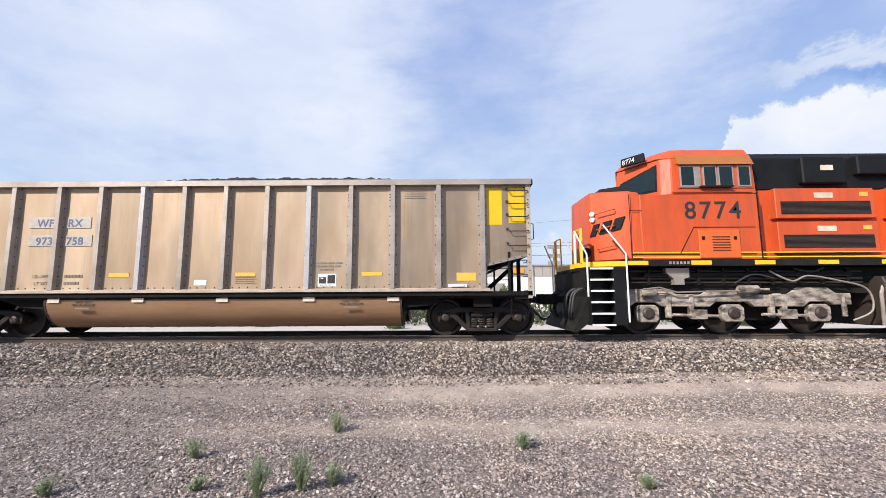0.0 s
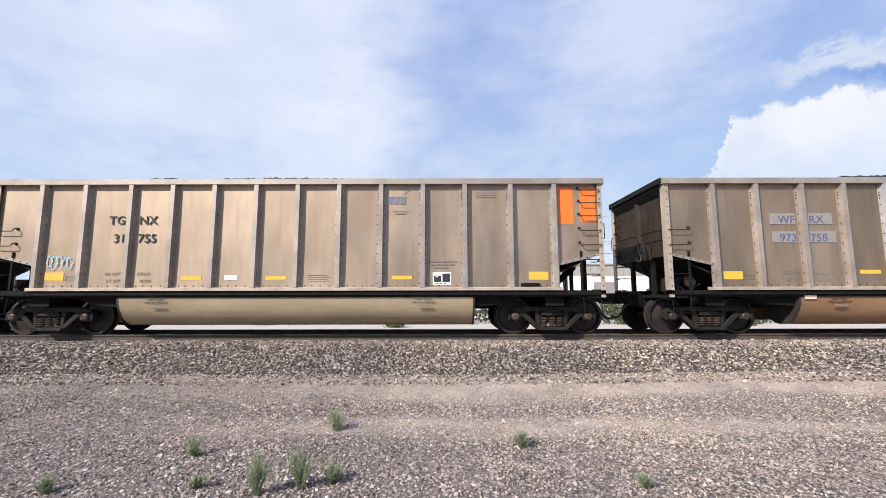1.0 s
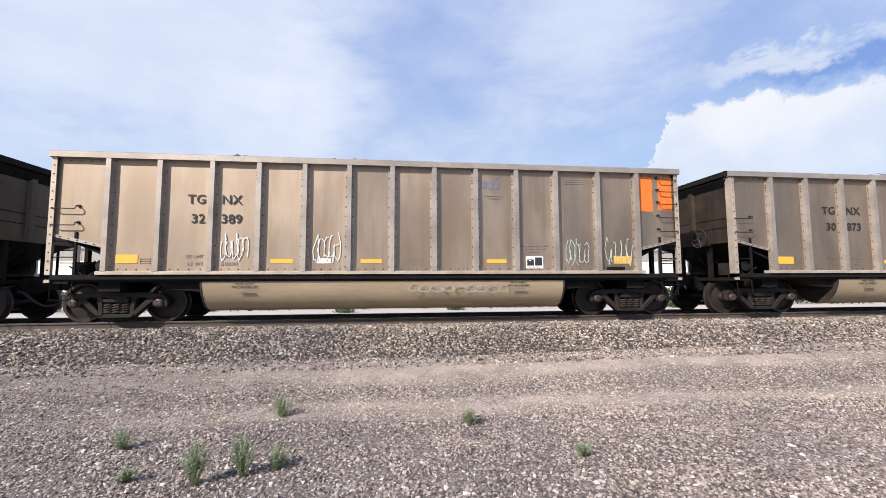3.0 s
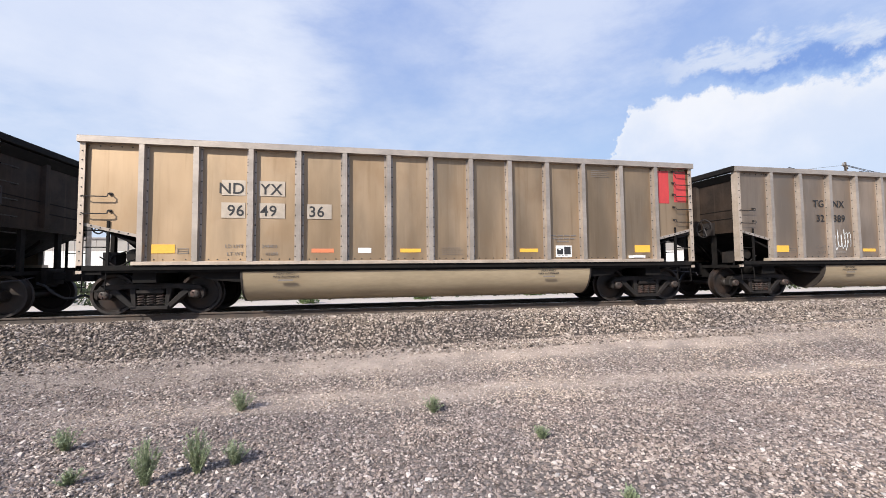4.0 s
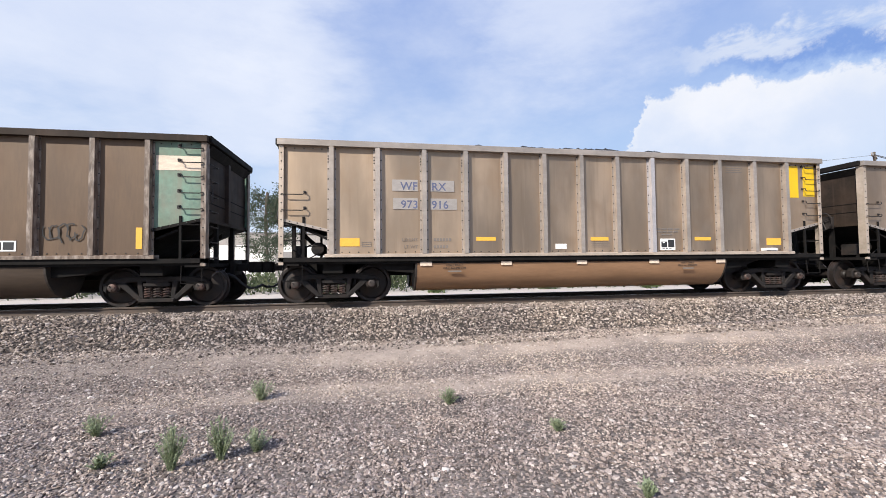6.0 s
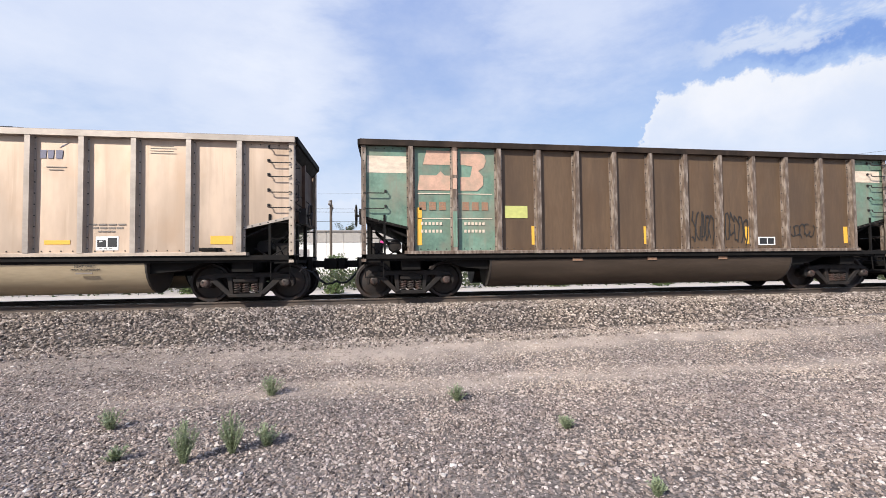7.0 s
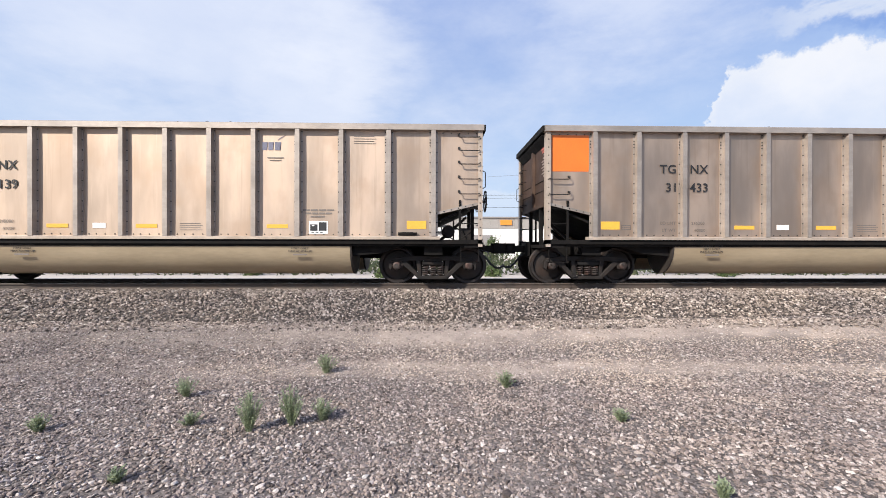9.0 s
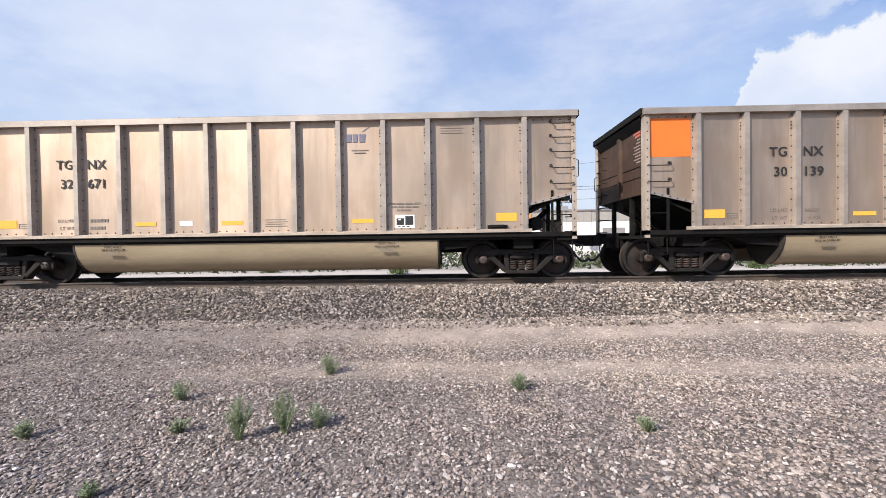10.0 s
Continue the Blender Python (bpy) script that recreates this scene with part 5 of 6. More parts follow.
def locomotive():
    L = thing("locomotive", pose(0, TRACK, RAIL))
    tagged(L, "orange and black diesel freight locomotive with dusty running gear", "locomotive")
    # frame and platforms
    bm = box(B(), 1.45, 21.6, -1.52, 1.52, 1.66, 1.82)
    box(bm, 1.4, 21.5, -0.9, 0.9, 1.2, 1.66)
    part("underframe", bm, "loco_frame", L)
    part("front_platform", prism(B(), [(0.50, -0.9), (0.62, -1.35), (1.5, -1.52), (1.5, 1.52), (0.62, 1.35), (0.50, 0.9)], 1.60, 1.74, "z"), "loco_frame", L)
    part("platform_edge", prism(B(), [(0.485, -0.9), (0.61, -1.37), (1.5, -1.535), (1.5, -1.52), (0.62, -1.35), (0.50, -0.9), (0.50, 0.9), (0.62, 1.35), (0.61, 1.37), (0.485, 0.9)], 1.66, 1.78, "z"), "loco_yellow", L, "yellow platform edge")
    for i in range(13):
        x = 1.52 + i * 1.5
        part("edge_mark", box(B(), x, x + 0.48, -1.532, -1.522, 1.685, 1.785), "loco_yellow", L)
    bm = B()
    for k in range(7):
        box(bm, 2.50 + 0.085 * k, 2.55 + 0.085 * k, -1.53, -1.522, 1.70, 1.765)
    part("builder_mark", bm, "pale_patch", L)
    # pilot, plough and coupler
    bm = prism(B(), [(0.55, 1.6), (0.62, 0.95), (0.22, 0.12), (0.30, 0.10), (0.95, 0.6), (0.95, 1.6)], -1.35, 1.35)
    part("pilot_plough", bm, "loco_frame", L)
    bm = box(B(), 0.02, 0.6, -0.09, 0.09, 0.78, 0.96)
    prism(bm, [(0.2, -0.16), (0.06, -0.2), (-0.10, -0.1), (0.02, 0.16), (0.18, 0.18)], 0.74, 1.02, "z")
    part("coupler", bm, "dark_steel", L)
    for y in (-1.1, -0.9, -0.55, -0.4, 0.4, 0.55, 0.9):
        part("air_hose", done(rod(B(), spline([(0.56, y, 1.15), (0.36, y, 1.0), (0.28, y, 0.6), (0.34, y * 0.8, 0.38)]), 0.03, 6), "air_hose", True), "wire_black", L)
    # steps in the front corners
    for s in (-1, 1):
        m = Matrix.Diagonal((1, 1 if s < 0 else -1, 1, 1))
        bm = box(B(), 0.60, 0.63, -1.50, -1.18, 0.28, 1.62)
        box(bm, 1.16, 1.45, -1.50, -1.18, 0.28, 1.62)
        box(bm, 0.60, 1.45, -1.19, -1.16, 0.28, 1.7)
        part("step_well", bm, "loco_black", L, at=m)
        for k in range(6):
            z = 0.30 + 0.265 * k
            part("step", box(B(), 0.63, 1.16, -1.50, -1.20, z - 0.03, z), "loco_black", L, at=m)
            part("step_edge", box(B(), 0.62, 1.17, -1.515, -1.50, z - 0.035, z + 0.008), "rail_white", L, at=m)
        for pts in ([(0.55, -1.53, 0.95), (0.55, -1.53, 1.95), (0.30, -1.45, 2.52)], [(1.48, -1.54, 0.35), (1.48, -1.54, 1.95), (0.98, -1.5, 2.66)]):
            part("handrail", rod(B(), pts, 0.022, 7), "rail_white", L, "white handrail", at=m)
    bm = B()
    for y in (-1.2, -0.6, 0.6, 1.2):
        rod(bm, [(0.56, y, 1.74), (0.56, y, 2.62)], 0.02, 6)
    for a, b in ((-1.2, -0.6), (0.6, 1.2)):
        rod(bm, [(0.56, a, 2.62), (0.56, b, 2.62)], 0.02, 6)
    part("front_railing", bm, "loco_yellow", L, "yellow and white end railing")
    for y in (-1.22, 1.08):
        part("rail_plate", done(box(B(), 0.53, 0.58, y, y + 0.14, 1.76, 2.60), "rail_plate", bevel=0.01), "loco_yellow", L, "yellow upright plate of the end railing")
    part("rail_upright", rod(B(), [(0.55, -0.72, 1.76), (0.55, -0.72, 2.55)], 0.03, 8), "rail_white", L, "white railing upright")
    # pipes and brackets under the running board
    for z, r in ((1.38, 0.03), (1.28, 0.022), (1.55, 0.02)):
        part("pipe", rod(B(), [(1.7, -1.22, z), (7.3, -1.22, z - 0.02)], r, 7), "tank_brown", L)
    for k in range(9):
        part("pipe_clamp", box(B(), 2.1 + 0.6 * k, 2.16 + 0.6 * k, -1.27, -1.18, 1.22, 1.62), "loco_frame", L)
    bm = B()
    rod(bm, [(0.60, -0.95, 1.74), (0.60, -0.95, 2.5)], 0.035, 6)
    lathe(bm, [(0, -0.06), (0.13, -0.05), (0.13, 0.05), (0, 0.06)], (0.75, -0.9, 2.05), 12)
    part("bell_stand", bm, "dark_steel", L)
    # nose and cab
    nose_lo = [(0.90, -0.75, 1.80), (1.64, -1.50, 1.80), (1.95, -1.50, 1.80), (1.95, 1.50, 1.80), (1.64, 1.50, 1.80), (0.90, 0.75, 1.80)]
    nose_hi = [(0.95, -0.72, 3.66), (1.64, -1.42, 3.52), (1.95, -1.46, 3.46), (1.95, 1.46, 3.46), (1.64, 1.42, 3.52), (0.95, 0.72, 3.66)]
    part("nose", done(hull(B(), nose_lo, nose_hi), "nose", bevel=0.05), "loco_orange", L)
    part("nose_top", hull(B(), [(1.16, -0.78, 3.58), (1.66, -1.34, 3.47), (1.66, 1.34, 3.47), (1.16, 0.78, 3.58)], [(1.26, -0.72, 3.74), (1.9, -1.28, 3.72), (1.9, 1.28, 3.72), (1.26, 0.72, 3.74)]), "loco_black", L)
    cab = B()
    hull(cab, [(1.90, -1.50, 1.80), (4.74, -1.50, 1.80), (4.74, 1.50, 1.80), (1.90, 1.50, 1.80)], [(1.90, -1.50, 3.40), (4.74, -1.50, 3.40), (4.74, 1.50, 3.40), (1.90, 1.50, 3.40)])
    lo = [(1.92, 0, 3.40), (2.50, -1.32, 3.40), (2.70, -1.50, 3.40), (4.74, -1.50, 3.40), (4.74, 1.50, 3.40), (2.70, 1.50, 3.40), (2.50, 1.32, 3.40)]
    hi = [(2.05, 0, 4.42), (2.58, -1.22, 4.38), (2.76, -1.42, 4.32), (4.74, -1.44, 4.32), (4.74, 1.44, 4.32), (2.76, 1.42, 4.32), (2.58, 1.22, 4.38)]
    hull(cab, lo, hi)
    rl = [(x - (0.06 if i in (0, 1, 6) else 0), y, z) for i, (x, y, z) in enumerate(hi)]
    rh = [(2.2, 0, 4.62), (2.7, -0.95, 4.62), (2.9, -1.2, 4.62), (4.74, -1.22, 4.62), (4.74, 1.22, 4.62), (2.9, 1.2, 4.62), (2.7, 0.95, 4.62)]
    hull(cab, rl, rh)
    part("cab", done(cab, "cab", bevel=0.02), "loco_orange", L)

    def pane(a, b, c, d, name, mat, push=0.012, label=""):
        a, b, c, d = (Vector(p) for p in (a, b, c, d))
        n = (b - a).cross(d - a).normalized()
        if n.y > 0 or (abs(n.y) < 0.1 and n.x > 0):
            n = -n
        bm = B()
        hull(bm, [p - n * 0.01 for p in (a, b, c, d)], [p + n * push for p in (a, b, c, d)])
        return part(name, bm, mat, L, label)

    def on(i, j, u, v):
        p, q = Vector(lo[i]).lerp(Vector(lo[j]), u), Vector(hi[i]).lerp(Vector(hi[j]), u)
        return p.lerp(q, v)

    pane(on(0, 1, 0.12, 0.20), on(0, 1, 0.95, 0.14), on(0, 1, 0.95, 0.86), on(0, 1, 0.12, 0.62), "windshield_frame", "loco_black", 0.008)
    pane(on(0, 1, 0.15, 0.25), on(0, 1, 0.92, 0.19), on(0, 1, 0.92, 0.81), on(0, 1, 0.15, 0.57), "windshield", "loco_glass", 0.016)
    # number board over the windshield
    pane((2.02, -0.40, 4.42), (2.36, -1.0, 4.40), (2.36, -0.96, 4.62), (2.04, -0.38, 4.64), "number_board", "loco_black", 0.05)
    nb = part("lettering", letters("8774", 0.13, 1.0), "rail_white", L)
    d = Vector((0.34, -0.60, 0)).normalized()
    nb.matrix_basis = Matrix.Translation(Vector((2.04, -0.46, 4.45)) + Vector((-0.055, -0.035, 0))) @ Matrix.Rotation(math.atan2(d.y, d.x), 4, "Z")
    # side windows under a drip visor
    part("visor", done(hull(B(), [(2.86, -1.58, 4.12), (4.68, -1.58, 4.12), (4.68, -1.40, 4.18), (2.86, -1.40, 4.18)], [(2.86, -1.44, 4.40), (4.68, -1.44, 4.40), (4.68, -1.36, 4.41), (2.86, -1.36, 4.41)]), "visor"), "visor_orange", L, "faded orange drip visor over the cab windows")
    part("window_frame", box(B(), 2.86, 4.66, -1.512, -1.46, 3.55, 4.12), "loco_orange", L)
    for a, b in ((2.90, 3.27), (3.46, 3.80), (3.83, 4.20), (4.30, 4.62)):
        part("window_rim", box(B(), a, b, -1.525, -1.50, 3.58, 4.10), "pale_patch", L)
        part("window_pane", box(B(), a + 0.035, b - 0.035, -1.53, -1.52, 3.615, 4.07), "loco_glass", L)
    part("window_post", box(B(), 3.26, 3.40, -1.53, -1.50, 3.58, 4.10), "post_metal", L)
    part("arm_rest", box(B(), 3.35, 4.12, -1.62, -1.52, 3.55, 3.585), "loco_black", L)
    part("drip_strip", box(B(), 2.70, 4.60, -1.525, -1.50, 3.44, 3.475), "loco_orange", L)
    # lettering, doors and seams on the cab side
    part("lettering", letters("8774", 0.42, 1.2, 0.005), "black_decal", L, at=pose(2.95, -1.506, 2.80))
    seam = B()
    for a, b, c, d in ((1.63, 1.645, 1.84, 3.40), (4.72, 4.75, 1.84, 3.45), (1.66, 1.93, 3.0, 3.012), (1.645, 4.6, 1.93, 1.95), (3.15, 4.62, 2.58, 2.595)):
        box(seam, a, b, -1.508, -1.50, c, d)
    prism(seam, [(2.78, 1.95), (2.80, 1.95), (3.165, 2.595), (3.15, 2.595)], -1.508, -1.50)
    part("panel_seams", seam, "loco_black", L)
    part("stripe", box(B(), 1.66, 21.4, -1.506, -1.50, 1.855, 1.885), "loco_yellow", L, "yellow pinstripe")
    part("stripe", box(B(), 1.66, 21.4, -1.506, -1.50, 1.965, 1.99), "loco_yellow", L, "yellow pinstripe")
    hatch = part("hatch", done(box(B(), 3.24, 4.22, -1.535, -1.50, 1.84, 2.52), "hatch", bevel=0.012), "loco_panel", L)
    for k in range(6):
        part("louvre", box(B(), 3.55, 3.97, -1.55, -1.535, 2.02 + 0.065 * k, 2.035 + 0.065 * k), "grille_dark", hatch)
    for x in (3.34, 4.10):
        part("latch", box(B(), x - 0.03, x + 0.03, -1.55, -1.535, 2.28, 2.36), "loco_black", hatch)
    # slanted owner's emblem on the nose flank, as plain bars
    a, b = Vector((0.90, -0.75, 0)), Vector((1.64, -1.50, 0))
    d = (b - a).normalized()
    turn = Matrix.Translation(a) @ Matrix.Rotation(math.atan2(d.y, d.x), 4, "Z")
    for u, w in ((0.03, 0.15), (0.28, 0.22), (0.58, 0.24)):
        bm = B()
        z, h = 2.46 + 0.16 * u, 0.30
        prism(bm, [(u, z), (u + w, z + w * 0.14), (u + w + 0.12, z + h + w * 0.14), (u + 0.12, z + h)], -0.012, 0.02)
        part("emblem_block", bm, "loco_black", L, "black slanted emblem block", at=turn)
    for z in (3.02, 2.62, 2.12):
        part("grab_iron", rod(B(), [(0.25, 0.0, z), (0.25, -0.09, z), (0.7, -0.09, z + 0.06), (0.7, 0.0, z + 0.06)], 0.014, 5), "loco_orange", L, at=turn)
    bm = B()
    for z in (3.05, 2.90):
        lathe(bm, [(0, -0.02), (0.06, -0.02), (0.07, 0.03)], (0.12, -0.02, z), 12)
    part("headlight", bm, "rail_white", L, at=turn)
    # hood
    part("hood", done(box(B(), 4.80, 20.6, -1.24, 1.24, 1.82, 3.56), "hood", bevel=0.02), "loco_orange", L)
    part("hood_top", done(prism(B(), [(-1.26, 3.56), (-1.26, 4.36), (-1.05, 4.56), (1.05, 4.56), (1.26, 4.36), (1.26, 3.56)], 4.80, 20.6, "x"), "hood_top", bevel=0.02), "loco_black", L)
    for a, b, z0, z1 in ((5.98, 7.05, 3.68, 4.36), (7.35, 8.8, 3.9, 4.40), (9.2, 10.9, 3.7, 4.4), (12.5, 16.5, 3.75, 4.42)):
        part("hood_box", done(box(B(), a, b, -1.42, -1.2, z0, z1), "hood_box", bevel=0.03), "loco_black", L)
    part("equipment_plate", box(B(), 6.42, 6.72, -1.435, -1.42, 4.0, 4.13), "cream_paint", L)
    for z0 in (2.80, 1.98):
        for x0 in (5.20, 7.95):
            c = part("grille_cabinet", done(box(B(), x0, x0 + 2.4, -1.46, -1.2, z0, z0 + 0.74), "grille_cabinet", bevel=0.015), "loco_orange", L)
            part("grille", box(B(), x0 + 0.12, x0 + 2.28, -1.468, -1.455, z0 + 0.10, z0 + 0.42), "grille_dark", c)
            for k in range(11):
                part("slat", box(B(), x0 + 0.12, x0 + 2.28, -1.476, -1.466, z0 + 0.115 + 0.028 * k, z0 + 0.122 + 0.028 * k), "loco_frame", c)
            part("label_plate", box(B(), x0 + 0.95, x0 + 1.40, -1.468, -1.455, z0 + 0.50, z0 + 0.63), "cream_paint", c)
            part("label_plate", box(B(), x0 + 2.05, x0 + 2.25, -1.468, -1.455, z0 + 0.54, z0 + 0.64), "reflector_yellow", c)
    part("cab_gap", box(B(), 4.74, 4.82, -1.3, 1.3, 1.82, 4.40), "loco_black", L)
    part("antenna_box", done(box(B(), 3.0, 3.9, -1.1, 0.5, 4.60, 4.66), "antenna_box", bevel=0.015), "post_metal", L)
    # under the frame
    # added dark box, stands for the shade between frame and trucks
    part("air_duct", box(B(), 1.5, 21.0, -1.12, 1.12, 1.0, 1.64), "loco_frame", L)
    part("pipe_rail", box(B(), 2.0, 7.0, -1.30, -1.14, 1.42, 1.50), "loco_frame", L)
    part("bracket", prism(B(), [(2.50, 1.62), (3.05, 1.62), (3.05, 1.40), (2.92, 1.36), (2.92, 1.22), (2.68, 1.22), (2.68, 1.36), (2.50, 1.50)], -1.36, -1.2), "post_metal", L)
    part("fuel_tank", done(prism(B(), [(-1.45, 1.40), (-1.50, 1.25), (-1.50, 0.55), (-1.15, 0.22), (1.15, 0.22), (1.50, 0.55), (1.50, 1.25), (1.45, 1.40)], 7.55, 13.6, "x"), "fuel_tank", bevel=0.02), "tank_brown", L)
    part("tank_pipe", rod(B(), [(7.52, -1.40, 0.25), (7.52, -1.42, 1.0), (7.62, -1.42, 1.28), (7.85, -1.42, 1.36), (9.5, -1.42, 1.36)], 0.04, 8), "post_metal", L)
    for k, pts in enumerate(([(5.0, -1.3, 1.55), (5.5, -1.34, 1.30), (5.9, -1.34, 1.42), (6.6, -1.36, 1.30), (7.25, -1.36, 1.1), (7.35, -1.34, 0.6), (7.0, -1.2, 0.35)], [(4.2, -1.25, 1.25), (4.6, -1.32, 1.46), (5.1, -1.32, 1.36)], [(5.6, -1.3, 1.6), (6.0, -1.34, 1.52), (6.3, -1.34, 1.62)])):
        part("cable", done(rod(B(), spline(pts), 0.022, 7), "cable", True), "wire_black" if k else "post_metal", L)
    loco_truck(L, 4.16), loco_truck(L, 17.6)
    part("rear_platform", box(B(), 20.6, 22.0, -1.52, 1.52, 1.62, 1.78), "loco_frame", L)
    return L


def glassy():
    m = bpy.data.materials.new("loco_glass")
    m.use_nodes = True
    k = Tree(m.node_tree)
    co = k.n("ShaderNodeTexCoord").outputs["Object"]
    p = k.n("ShaderNodeBsdfPrincipled", None, Base_Color=k.mix(k.noise(co, 4.0), (0.004, 0.010, 0.011, 1), (0.010, 0.020, 0.020, 1)), Roughness=0.06)
    k.n("ShaderNodeOutputMaterial", None, Surface=p.outputs[0])
    MAT["loco_glass"] = m


glassy()
LOCO = locomotive()

# ---- weeds on the lot ----


def weed(x, y, h, w, seed, label="low grey-green weed growing in the gravel"):
    rng = random.Random(seed)
    W = thing("weed", pose(x, y, gz_full(x, y)))
    tagged(W, label, "weed", group="weeds in the gravel")
    stems, leaves = B(), B()
    for k in range(int(28 + 70 * h)):
        a, lean = rng.uniform(0, math.tau), rng.uniform(0.05, 1.0) * w / 2
        hh = h * rng.uniform(0.45, 1.0) * (1 - 0.3 * lean / max(w, 0.01))
        pts = [Vector((lean * math.cos(a) * (0.15 + 0.85 * (i / 4) ** 1.3), lean * math.sin(a) * (0.15 + 0.85 * (i / 4) ** 1.3), hh * i / 4 - 0.01)) for i in range(5)]
        rod(stems, pts, 0.0022, 3, False)
        for i in range(int(16 + 34 * hh)):
            f = rng.uniform(0.12, 1.0) * 3.999
            p = pts[int(f)].lerp(pts[int(f) + 1], f % 1)
            b, up, l = rng.uniform(0, math.tau), rng.uniform(0.2, 1.1), rng.uniform(0.016, 0.042)
            d = Vector((math.cos(b), math.sin(b), up)).normalized() * l
            s = d.cross(Vector((0, 0, 1))).normalized() * l * 0.2
            leaves.faces.new([leaves.verts.new(p + q) for q in (Vector(), d * 0.5 + s, d, d * 0.5 - s)])
    tagged(part("stalk_tuft", done(stems, "stalk_tuft"), "weed_leaf", W), kind="stuff")
    tagged(part("foliage", done(leaves, "foliage"), "weed_leaf", W), kind="stuff")
    return W


for k, (x, y, h, w) in enumerate(((-1.66, 6.80, 0.33, 0.42), (0.97, 6.18, 0.26, 0.30), (-1.95, 4.87, 0.48, 0.30), (-1.56, 5.02, 0.45, 0.32), (-3.16, 5.83, 0.26, 0.36), (-1.26, 5.14, 0.27, 0.30),
                                  (2.04, 5.02, 0.16, 0.22), (2.18, 3.66, 0.16, 0.14), (-2.64, 5.02, 0.16, 0.26), (-4.15, 4.95, 0.20, 0.24), (-2.61, 3.98, 0.14, 0.14))):
    weed(x, y, h, w, k + 1)

# ---- far side of the line ----


def bush(x, y, h, w, seed, mat="bush_leaf", label="green roadside bush beyond the track"):
    rng = random.Random(seed)
    z0 = ground_z(y)
    T = thing("bush", pose(x, y, z0))
    tagged(T, label, "bush", group="bushes beyond the track")
    bm, lv = B(), B()
    for k in range(9):
        a, l = rng.uniform(0, math.tau), rng.uniform(0.3, 0.9) * w / 2
        rod(bm, [(0, 0, -0.05), (l * 0.5 * math.cos(a), l * 0.5 * math.sin(a), h * 0.4), (l * math.cos(a), l * math.sin(a), h * rng.uniform(0.6, 0.92))], 0.02, 4, False)
    for k in range(int(500 + 500 * h)):
        a, r, t = rng.uniform(0, math.tau), math.sqrt(rng.random()) * w / 2, rng.random() ** 0.8
        lump = 0.75 + 0.35 * noise.noise((math.cos(a) * 2 + seed, math.sin(a) * 2, t * 3))
        p = Vector((r * lump * math.cos(a) * (1.1 - 0.6 * t), r * lump * math.sin(a) * (1.1 - 0.6 * t), h * t * lump * 1.15))
        d = Vector((rng.uniform(-1, 1), rng.uniform(-1, 1), rng.uniform(-0.3, 1))).normalized() * rng.uniform(0.06, 0.13)
        s = d.cross(Vector((rng.uniform(-1, 1), 1, 0.3))).normalized() * d.length * 0.4
        lv.faces.new([lv.verts.new(p + q) for q in (Vector(), d * 0.5 + s, d, d * 0.5 - s)])
    tagged(part("branch_work", done(bm, "branch_work"), "bark", T), kind="stuff")
    tagged(part("foliage", done(lv, "foliage"), mat, T), kind="stuff")


for k, (x, y, h, w) in enumerate(((-3.5, 30, 2.1, 2.6), (-1.6, 30, 1.7, 2.2), (4.4, 30, 2.4, 2.2), (1.2, 26, 1.0, 2.0), (-7.0, 27, 1.0, 2.4), (7.5, 28, 1.2, 2.6), (-12, 29, 1.4, 3), (12, 30, 1.5, 3), (18, 28, 1.1, 3), (-17, 28, 1.1, 3), (24, 29, 1.4, 3), (31, 29, 1.2, 3), (-23, 30, 1.3, 3), (38, 30, 1.4, 3.2), (3.0, 21, 0.5, 1.2), (-2.4, 20, 0.45, 1.2), (9.5, 22, 0.5, 1.4), (-9.5, 22, 0.5, 1.3), (15, 21, 0.5, 1.4), (-15.4, 33, 2.6, 3.6), (-17.6, 35, 3.0, 4.0))):
    bush(x, y, h, w, 50 + k)


def roadside_growth():
    """A ragged strip of dry grey-green weeds along the road beyond the line."""
    rng = np.random.default_rng(12)
    n = 34000
    x, y = rng.uniform(-45, 75, n), rng.uniform(21.8, 26.5, n)
    tall = np.array([0.95 + 0.9 * noise.noise((a * 0.22, b * 0.3, 2.0)) + 0.35 * noise.noise((a * 0.9, b, 7.0)) for a, b in zip(x, y)])
    z = 0.42 + np.clip(tall, 0.12, 1.6) * rng.random(n) ** 0.8
    d = rng.normal(size=(n, 3)) * (0.05, 0.05, 0.09)
    w = rng.normal(size=(n, 3)) * (0.05, 0.05, 0.03)
    at = np.stack([x, y, z], 1)
    v = np.stack([at - d, at + w, at + d, at - w], 1).reshape(-1, 3)
    me = bpy.data.meshes.new("roadside_weeds")
    me.from_pydata(v.tolist(), [], np.arange(4 * n).reshape(-1, 4).tolist())
    me.materials.append(None)
    tagged(part("roadside_weeds", me, "dry_leaf"), "ragged strip of dry grey-green roadside weeds", "weeds", kind="stuff")


leafy("dry_leaf", (0.045, 0.065, 0.028), (0.13, 0.145, 0.075))
roadside_growth()


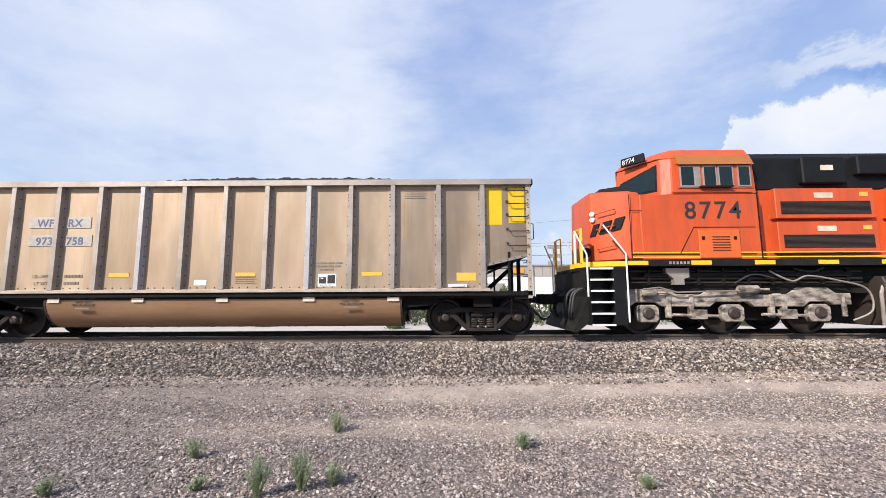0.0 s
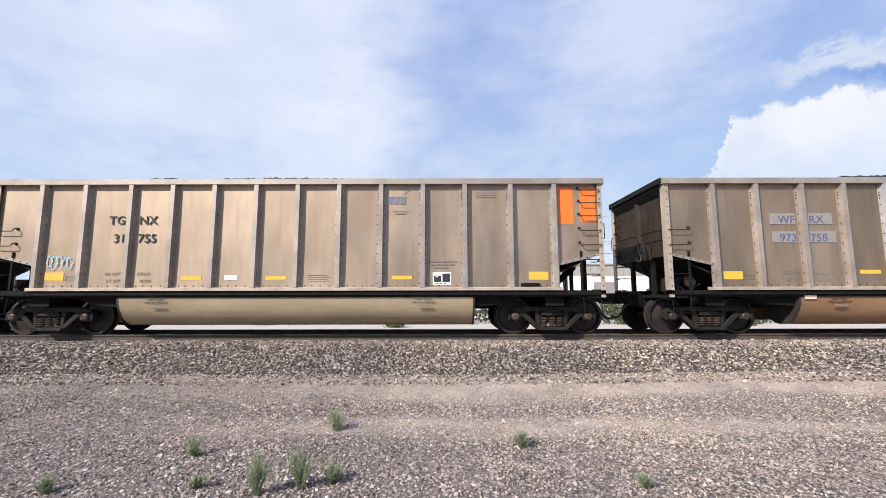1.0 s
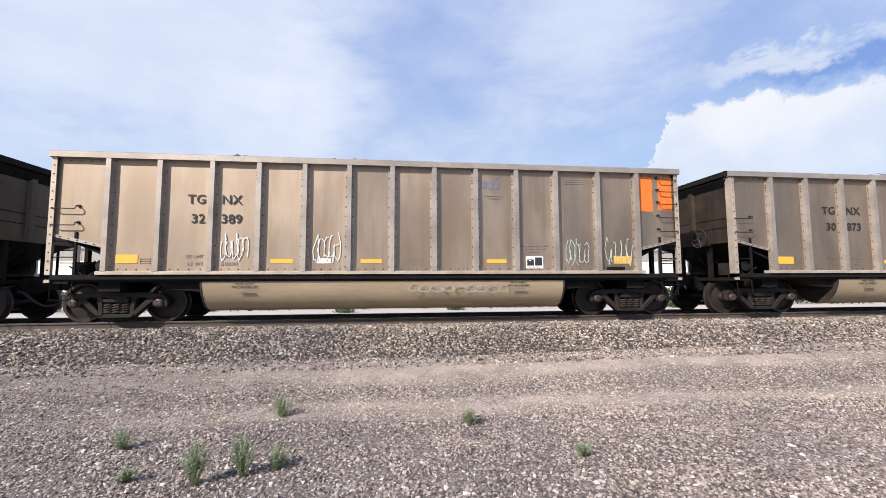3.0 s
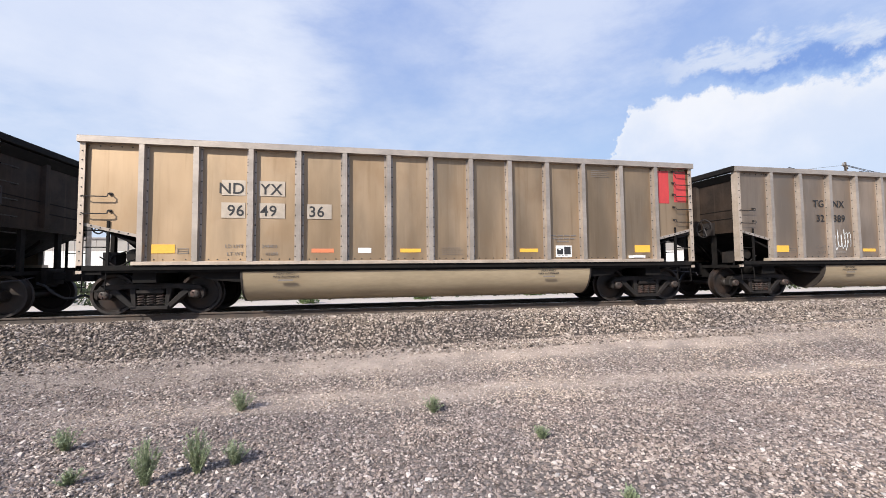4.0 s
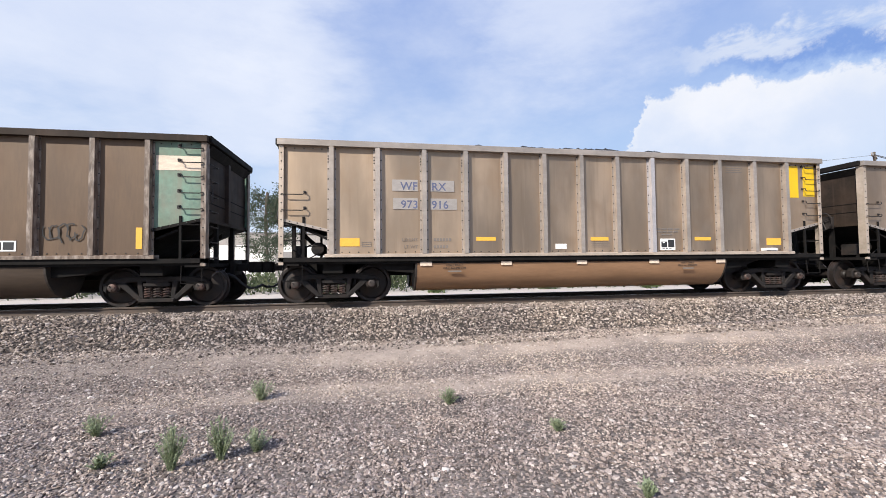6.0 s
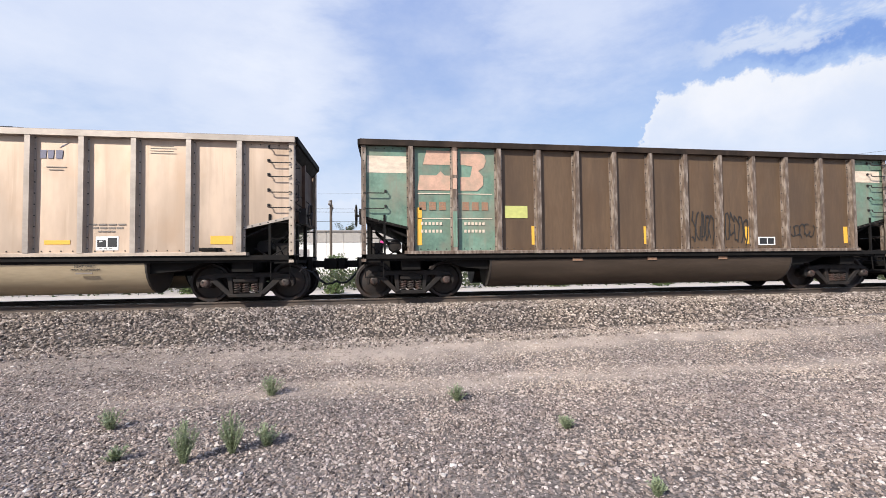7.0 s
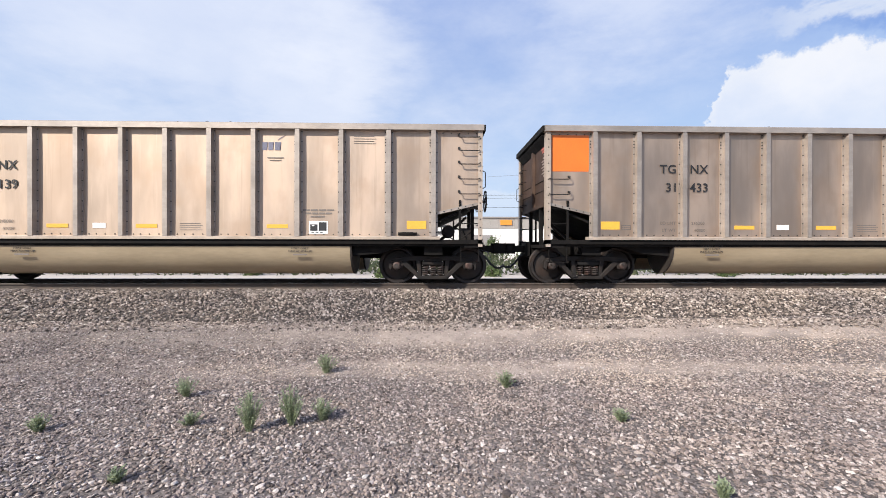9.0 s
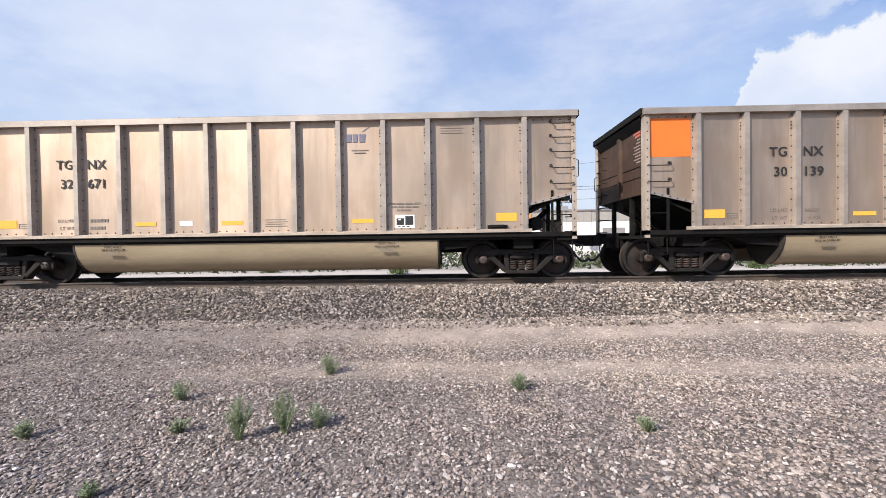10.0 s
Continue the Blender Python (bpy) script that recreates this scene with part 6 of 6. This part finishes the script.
def tree(x, y, h, w, seed):
    rng = random.Random(seed)
    T = thing("tree", pose(x, y, ground_z(y)))
    tagged(T, "dark sparse tree standing before a warehouse", "tree")
    bm, lv = B(), B()
    rod(bm, [(0, 0, -0.1), (0.1, 0, h * 0.3), (-0.1, 0.1, h * 0.6), (0.1, 0, h * 0.92)], 0.14, 8)
    tips = []
    for k in range(26):
        z = h * rng.uniform(0.14, 0.85)
        a, l = rng.uniform(0, math.tau), w / 2 * rng.uniform(0.5, 1.0) * (1.15 - z / h * 0.6)
        e = Vector((l * math.cos(a), l * math.sin(a), z + h * rng.uniform(0.06, 0.2)))
        mid = Vector((e.x * 0.5, e.y * 0.5, z + (e.z - z) * 0.35))
        rod(bm, [(0, 0, z), mid, e], 0.035, 5, False)
        tips += [e, mid.lerp(e, 0.5), mid]
    for p0 in tips:
        for k in range(130):
            p = p0 + Vector((rng.gauss(0, 0.36), rng.gauss(0, 0.36), rng.gauss(0, 0.3)))
            d = Vector((rng.uniform(-1, 1), rng.uniform(-1, 1), rng.uniform(-1, 0.6))).normalized() * rng.uniform(0.08, 0.17)
            s = d.cross(Vector((rng.uniform(-1, 1), 1, 0.3))).normalized() * d.length * 0.4
            lv.faces.new([lv.verts.new(p + q) for q in (Vector(), d * 0.5 + s, d, d * 0.5 - s)])
    part("trunk", done(bm, "trunk", True), "bark", T)
    part("crown", done(lv, "crown"), "tree_leaf", T)


tree(-10.1, 40, 9.0, 5.2, 3)
tree(-9.0, 95, 10.5, 6, 4)
tree(-17.2, 40, 6.2, 5.0, 6)


def warehouse():
    x0, x1, y, top = -60.0, 75.0, 60.0, 6.4
    W = thing("warehouse", pose(0, y, 0.4))
    tagged(W, "long white metal-clad warehouse with a grey upper band", "building")
    part("wall", box(B(), x0, x1, 0.05, 30, -0.3, top - 0.45), "warehouse_white", W)
    part("roof", box(B(), x0 - 0.2, x1 + 0.2, -0.25, 30.2, top - 0.45, top - 0.28), "roof_grey", W, "flat grey roof edge")
    low = done(box(B(), 0.02, 1.18, 0, 0.05, 0, 4.35), "wall_panel")
    high = done(box(B(), 0.02, 1.18, -0.04, 0.05, 4.38, 5.95), "wall_panel")
    n = int((x1 - x0) / 1.2)
    for k in range(n):
        part("wall_panel", low, "warehouse_white", W, at=pose(x0 + 1.2 * k, 0, 0))
        part("wall_panel", high, "warehouse_grey", W, at=pose(x0 + 1.2 * k, 0, 0))
    for x in (-14.0, 5.6, 22.0):
        part("door", box(B(), x, x + 3.2, -0.06, 0.0, 0, 3.4), "roof_grey", W, "grey roller door")
    for x in (-30, 13.0, 40):
        part("downpipe", rod(B(), [(x, -0.1, 0), (x, -0.1, 5.9)], 0.08, 6), "roof_grey", W)
    for x in (-4.0, 18.0, -22):
        bm = box(B(), x, x + 1.4, 6, 7.5, 5.9, 6.7)
        part("roof_unit", bm, "roof_grey", W)
    S = thing("wall_sign", pose(-0.9, y - 0.1, 4.0))
    tagged(S, "black wall sign with pale lettering bars and pink mark", "sign")
    part("board", box(B(), 0, 3.0, -0.12, 0, 0, 1.25), "black_decal", S)
    for k in range(3):
        part("letter_bar", box(B(), 0.95 + 0.62 * k, 1.40 + 0.62 * k, -0.14, -0.12, 0.35, 0.9), "white_decal", S)
    part("emblem", box(B(), 0.12, 0.7, -0.14, -0.12, 0.3, 1.0), "sign_pink", S)
    S = thing("wall_sign", pose(9.9, y - 0.1, 5.3))
    tagged(S, "small orange sign on the warehouse wall", "sign")
    part("board", box(B(), 0, 1.7, -0.1, 0, 0, 0.75), "sign_orange", S)
    P = thing("pylon_sign", pose(14.5, y - 6, 0.4))
    tagged(P, "tall pole sign with three dark boards", "sign")
    part("pole", rod(B(), [(0, 0, -0.2), (0, 0, 8.2)], 0.1, 8), "pole_wood", P)
    for z in (5.6, 6.6, 7.8):
        part("board", box(B(), -0.8, 0.8, -0.12, 0.12, z, z + 0.5), "roof_grey", P)


warehouse()


def utility_pole(x, y, h, turn=0):
    P = thing("utility_pole", pose(x, y, ground_z(y), 0, 0, turn))
    tagged(P, "wooden utility pole with crossarm and insulators", "utility pole", group="utility poles")
    part("pole", rod(B(), [(0, 0, -0.3), (0, 0, h)], 0.15, 10), "pole_wood", P)
    part("crossarm", box(B(), -1.7, 1.7, -0.06, 0.06, h - 0.75, h - 0.58), "pole_wood", P)
    for s in (-1, 1):
        part("brace", rod(B(), [(0, -0.08, h - 1.7), (s * 0.9, -0.08, h - 0.7)], 0.03, 5), "dark_steel", P)
        for d in (0.6, 1.5):
            part("insulator", rod(B(), [(s * d, 0, h - 0.58), (s * d, 0, h - 0.28)], 0.06, 7), "pale_patch", P)


utility_pole(67.5, 45, 16.2, 25)
utility_pole(-45, 45, 8.0, 90)
utility_pole(33, 45, 8.0, 90)
utility_pole(-6.0, 46.5, 8.4, 90)


def span(a, b, sag):
    a, b = Vector(a), Vector(b)
    pts = [a.lerp(b, i / 16) - Vector((0, 0, sag * 4 * (i / 16) * (1 - i / 16))) for i in range(17)]
    ob = part("overhead_wire", rod(B(), pts, 0.022, 4, False), "wire_black")
    tagged(ob, "thin black overhead wire strung between poles", "wire", group="overhead wires")


for dy, z, sag in ((-0.6, 8.15, 0.55), (0.6, 8.1, 0.7), (0, 6.9, 0.6)):
    span((-45, 45 + dy, z), (33, 45 + dy, z), sag)
for dx in (-1.4, -0.6, 0.6, 1.4):
    span((67.5 + dx, 45 + dx * 0.4, 16.2), (150 + dx, 60 + dx, 15.5), 1.2)
span((67.5, 45, 16.2), (-50, 130, 24.0), 3.0)

big_stones()


# ---- what moves ----
TRAIN = [(0.0, 2.768), (0.5, 11.96), (1.0, 20.69), (1.5, 29.61), (2.5, 47.54), (4.5, 83.37), (5.5, 101.26), (7.0, 128.13), (7.5, 136.80), (8.0, 146.03), (8.5, 155.0), (9.0, 163.68), (9.5, 172.94), (10.0, 181.67)]


def motions():
    for i, car in enumerate(CARS):
        walk(car, [(t, pose(s - (i + 0.5) * PITCH, TRACK, RAIL)) for t, s in TRAIN])
    if LOCO:
        walk(LOCO, [(t, pose(s, TRACK, RAIL)) for t, s in TRAIN])
    gone = [float(np.interp(f / FPS, [t for t, _ in TRAIN], [s for _, s in TRAIN])) for f in range(frame(10.0))]
    for w, radius, x in WHEELS:
        z = w.location.z
        walk(w, [(f / FPS, pose(x, 0, z, 0, math.degrees(g / radius) % 360, 0)) for f, g in enumerate(gone)])


motions()
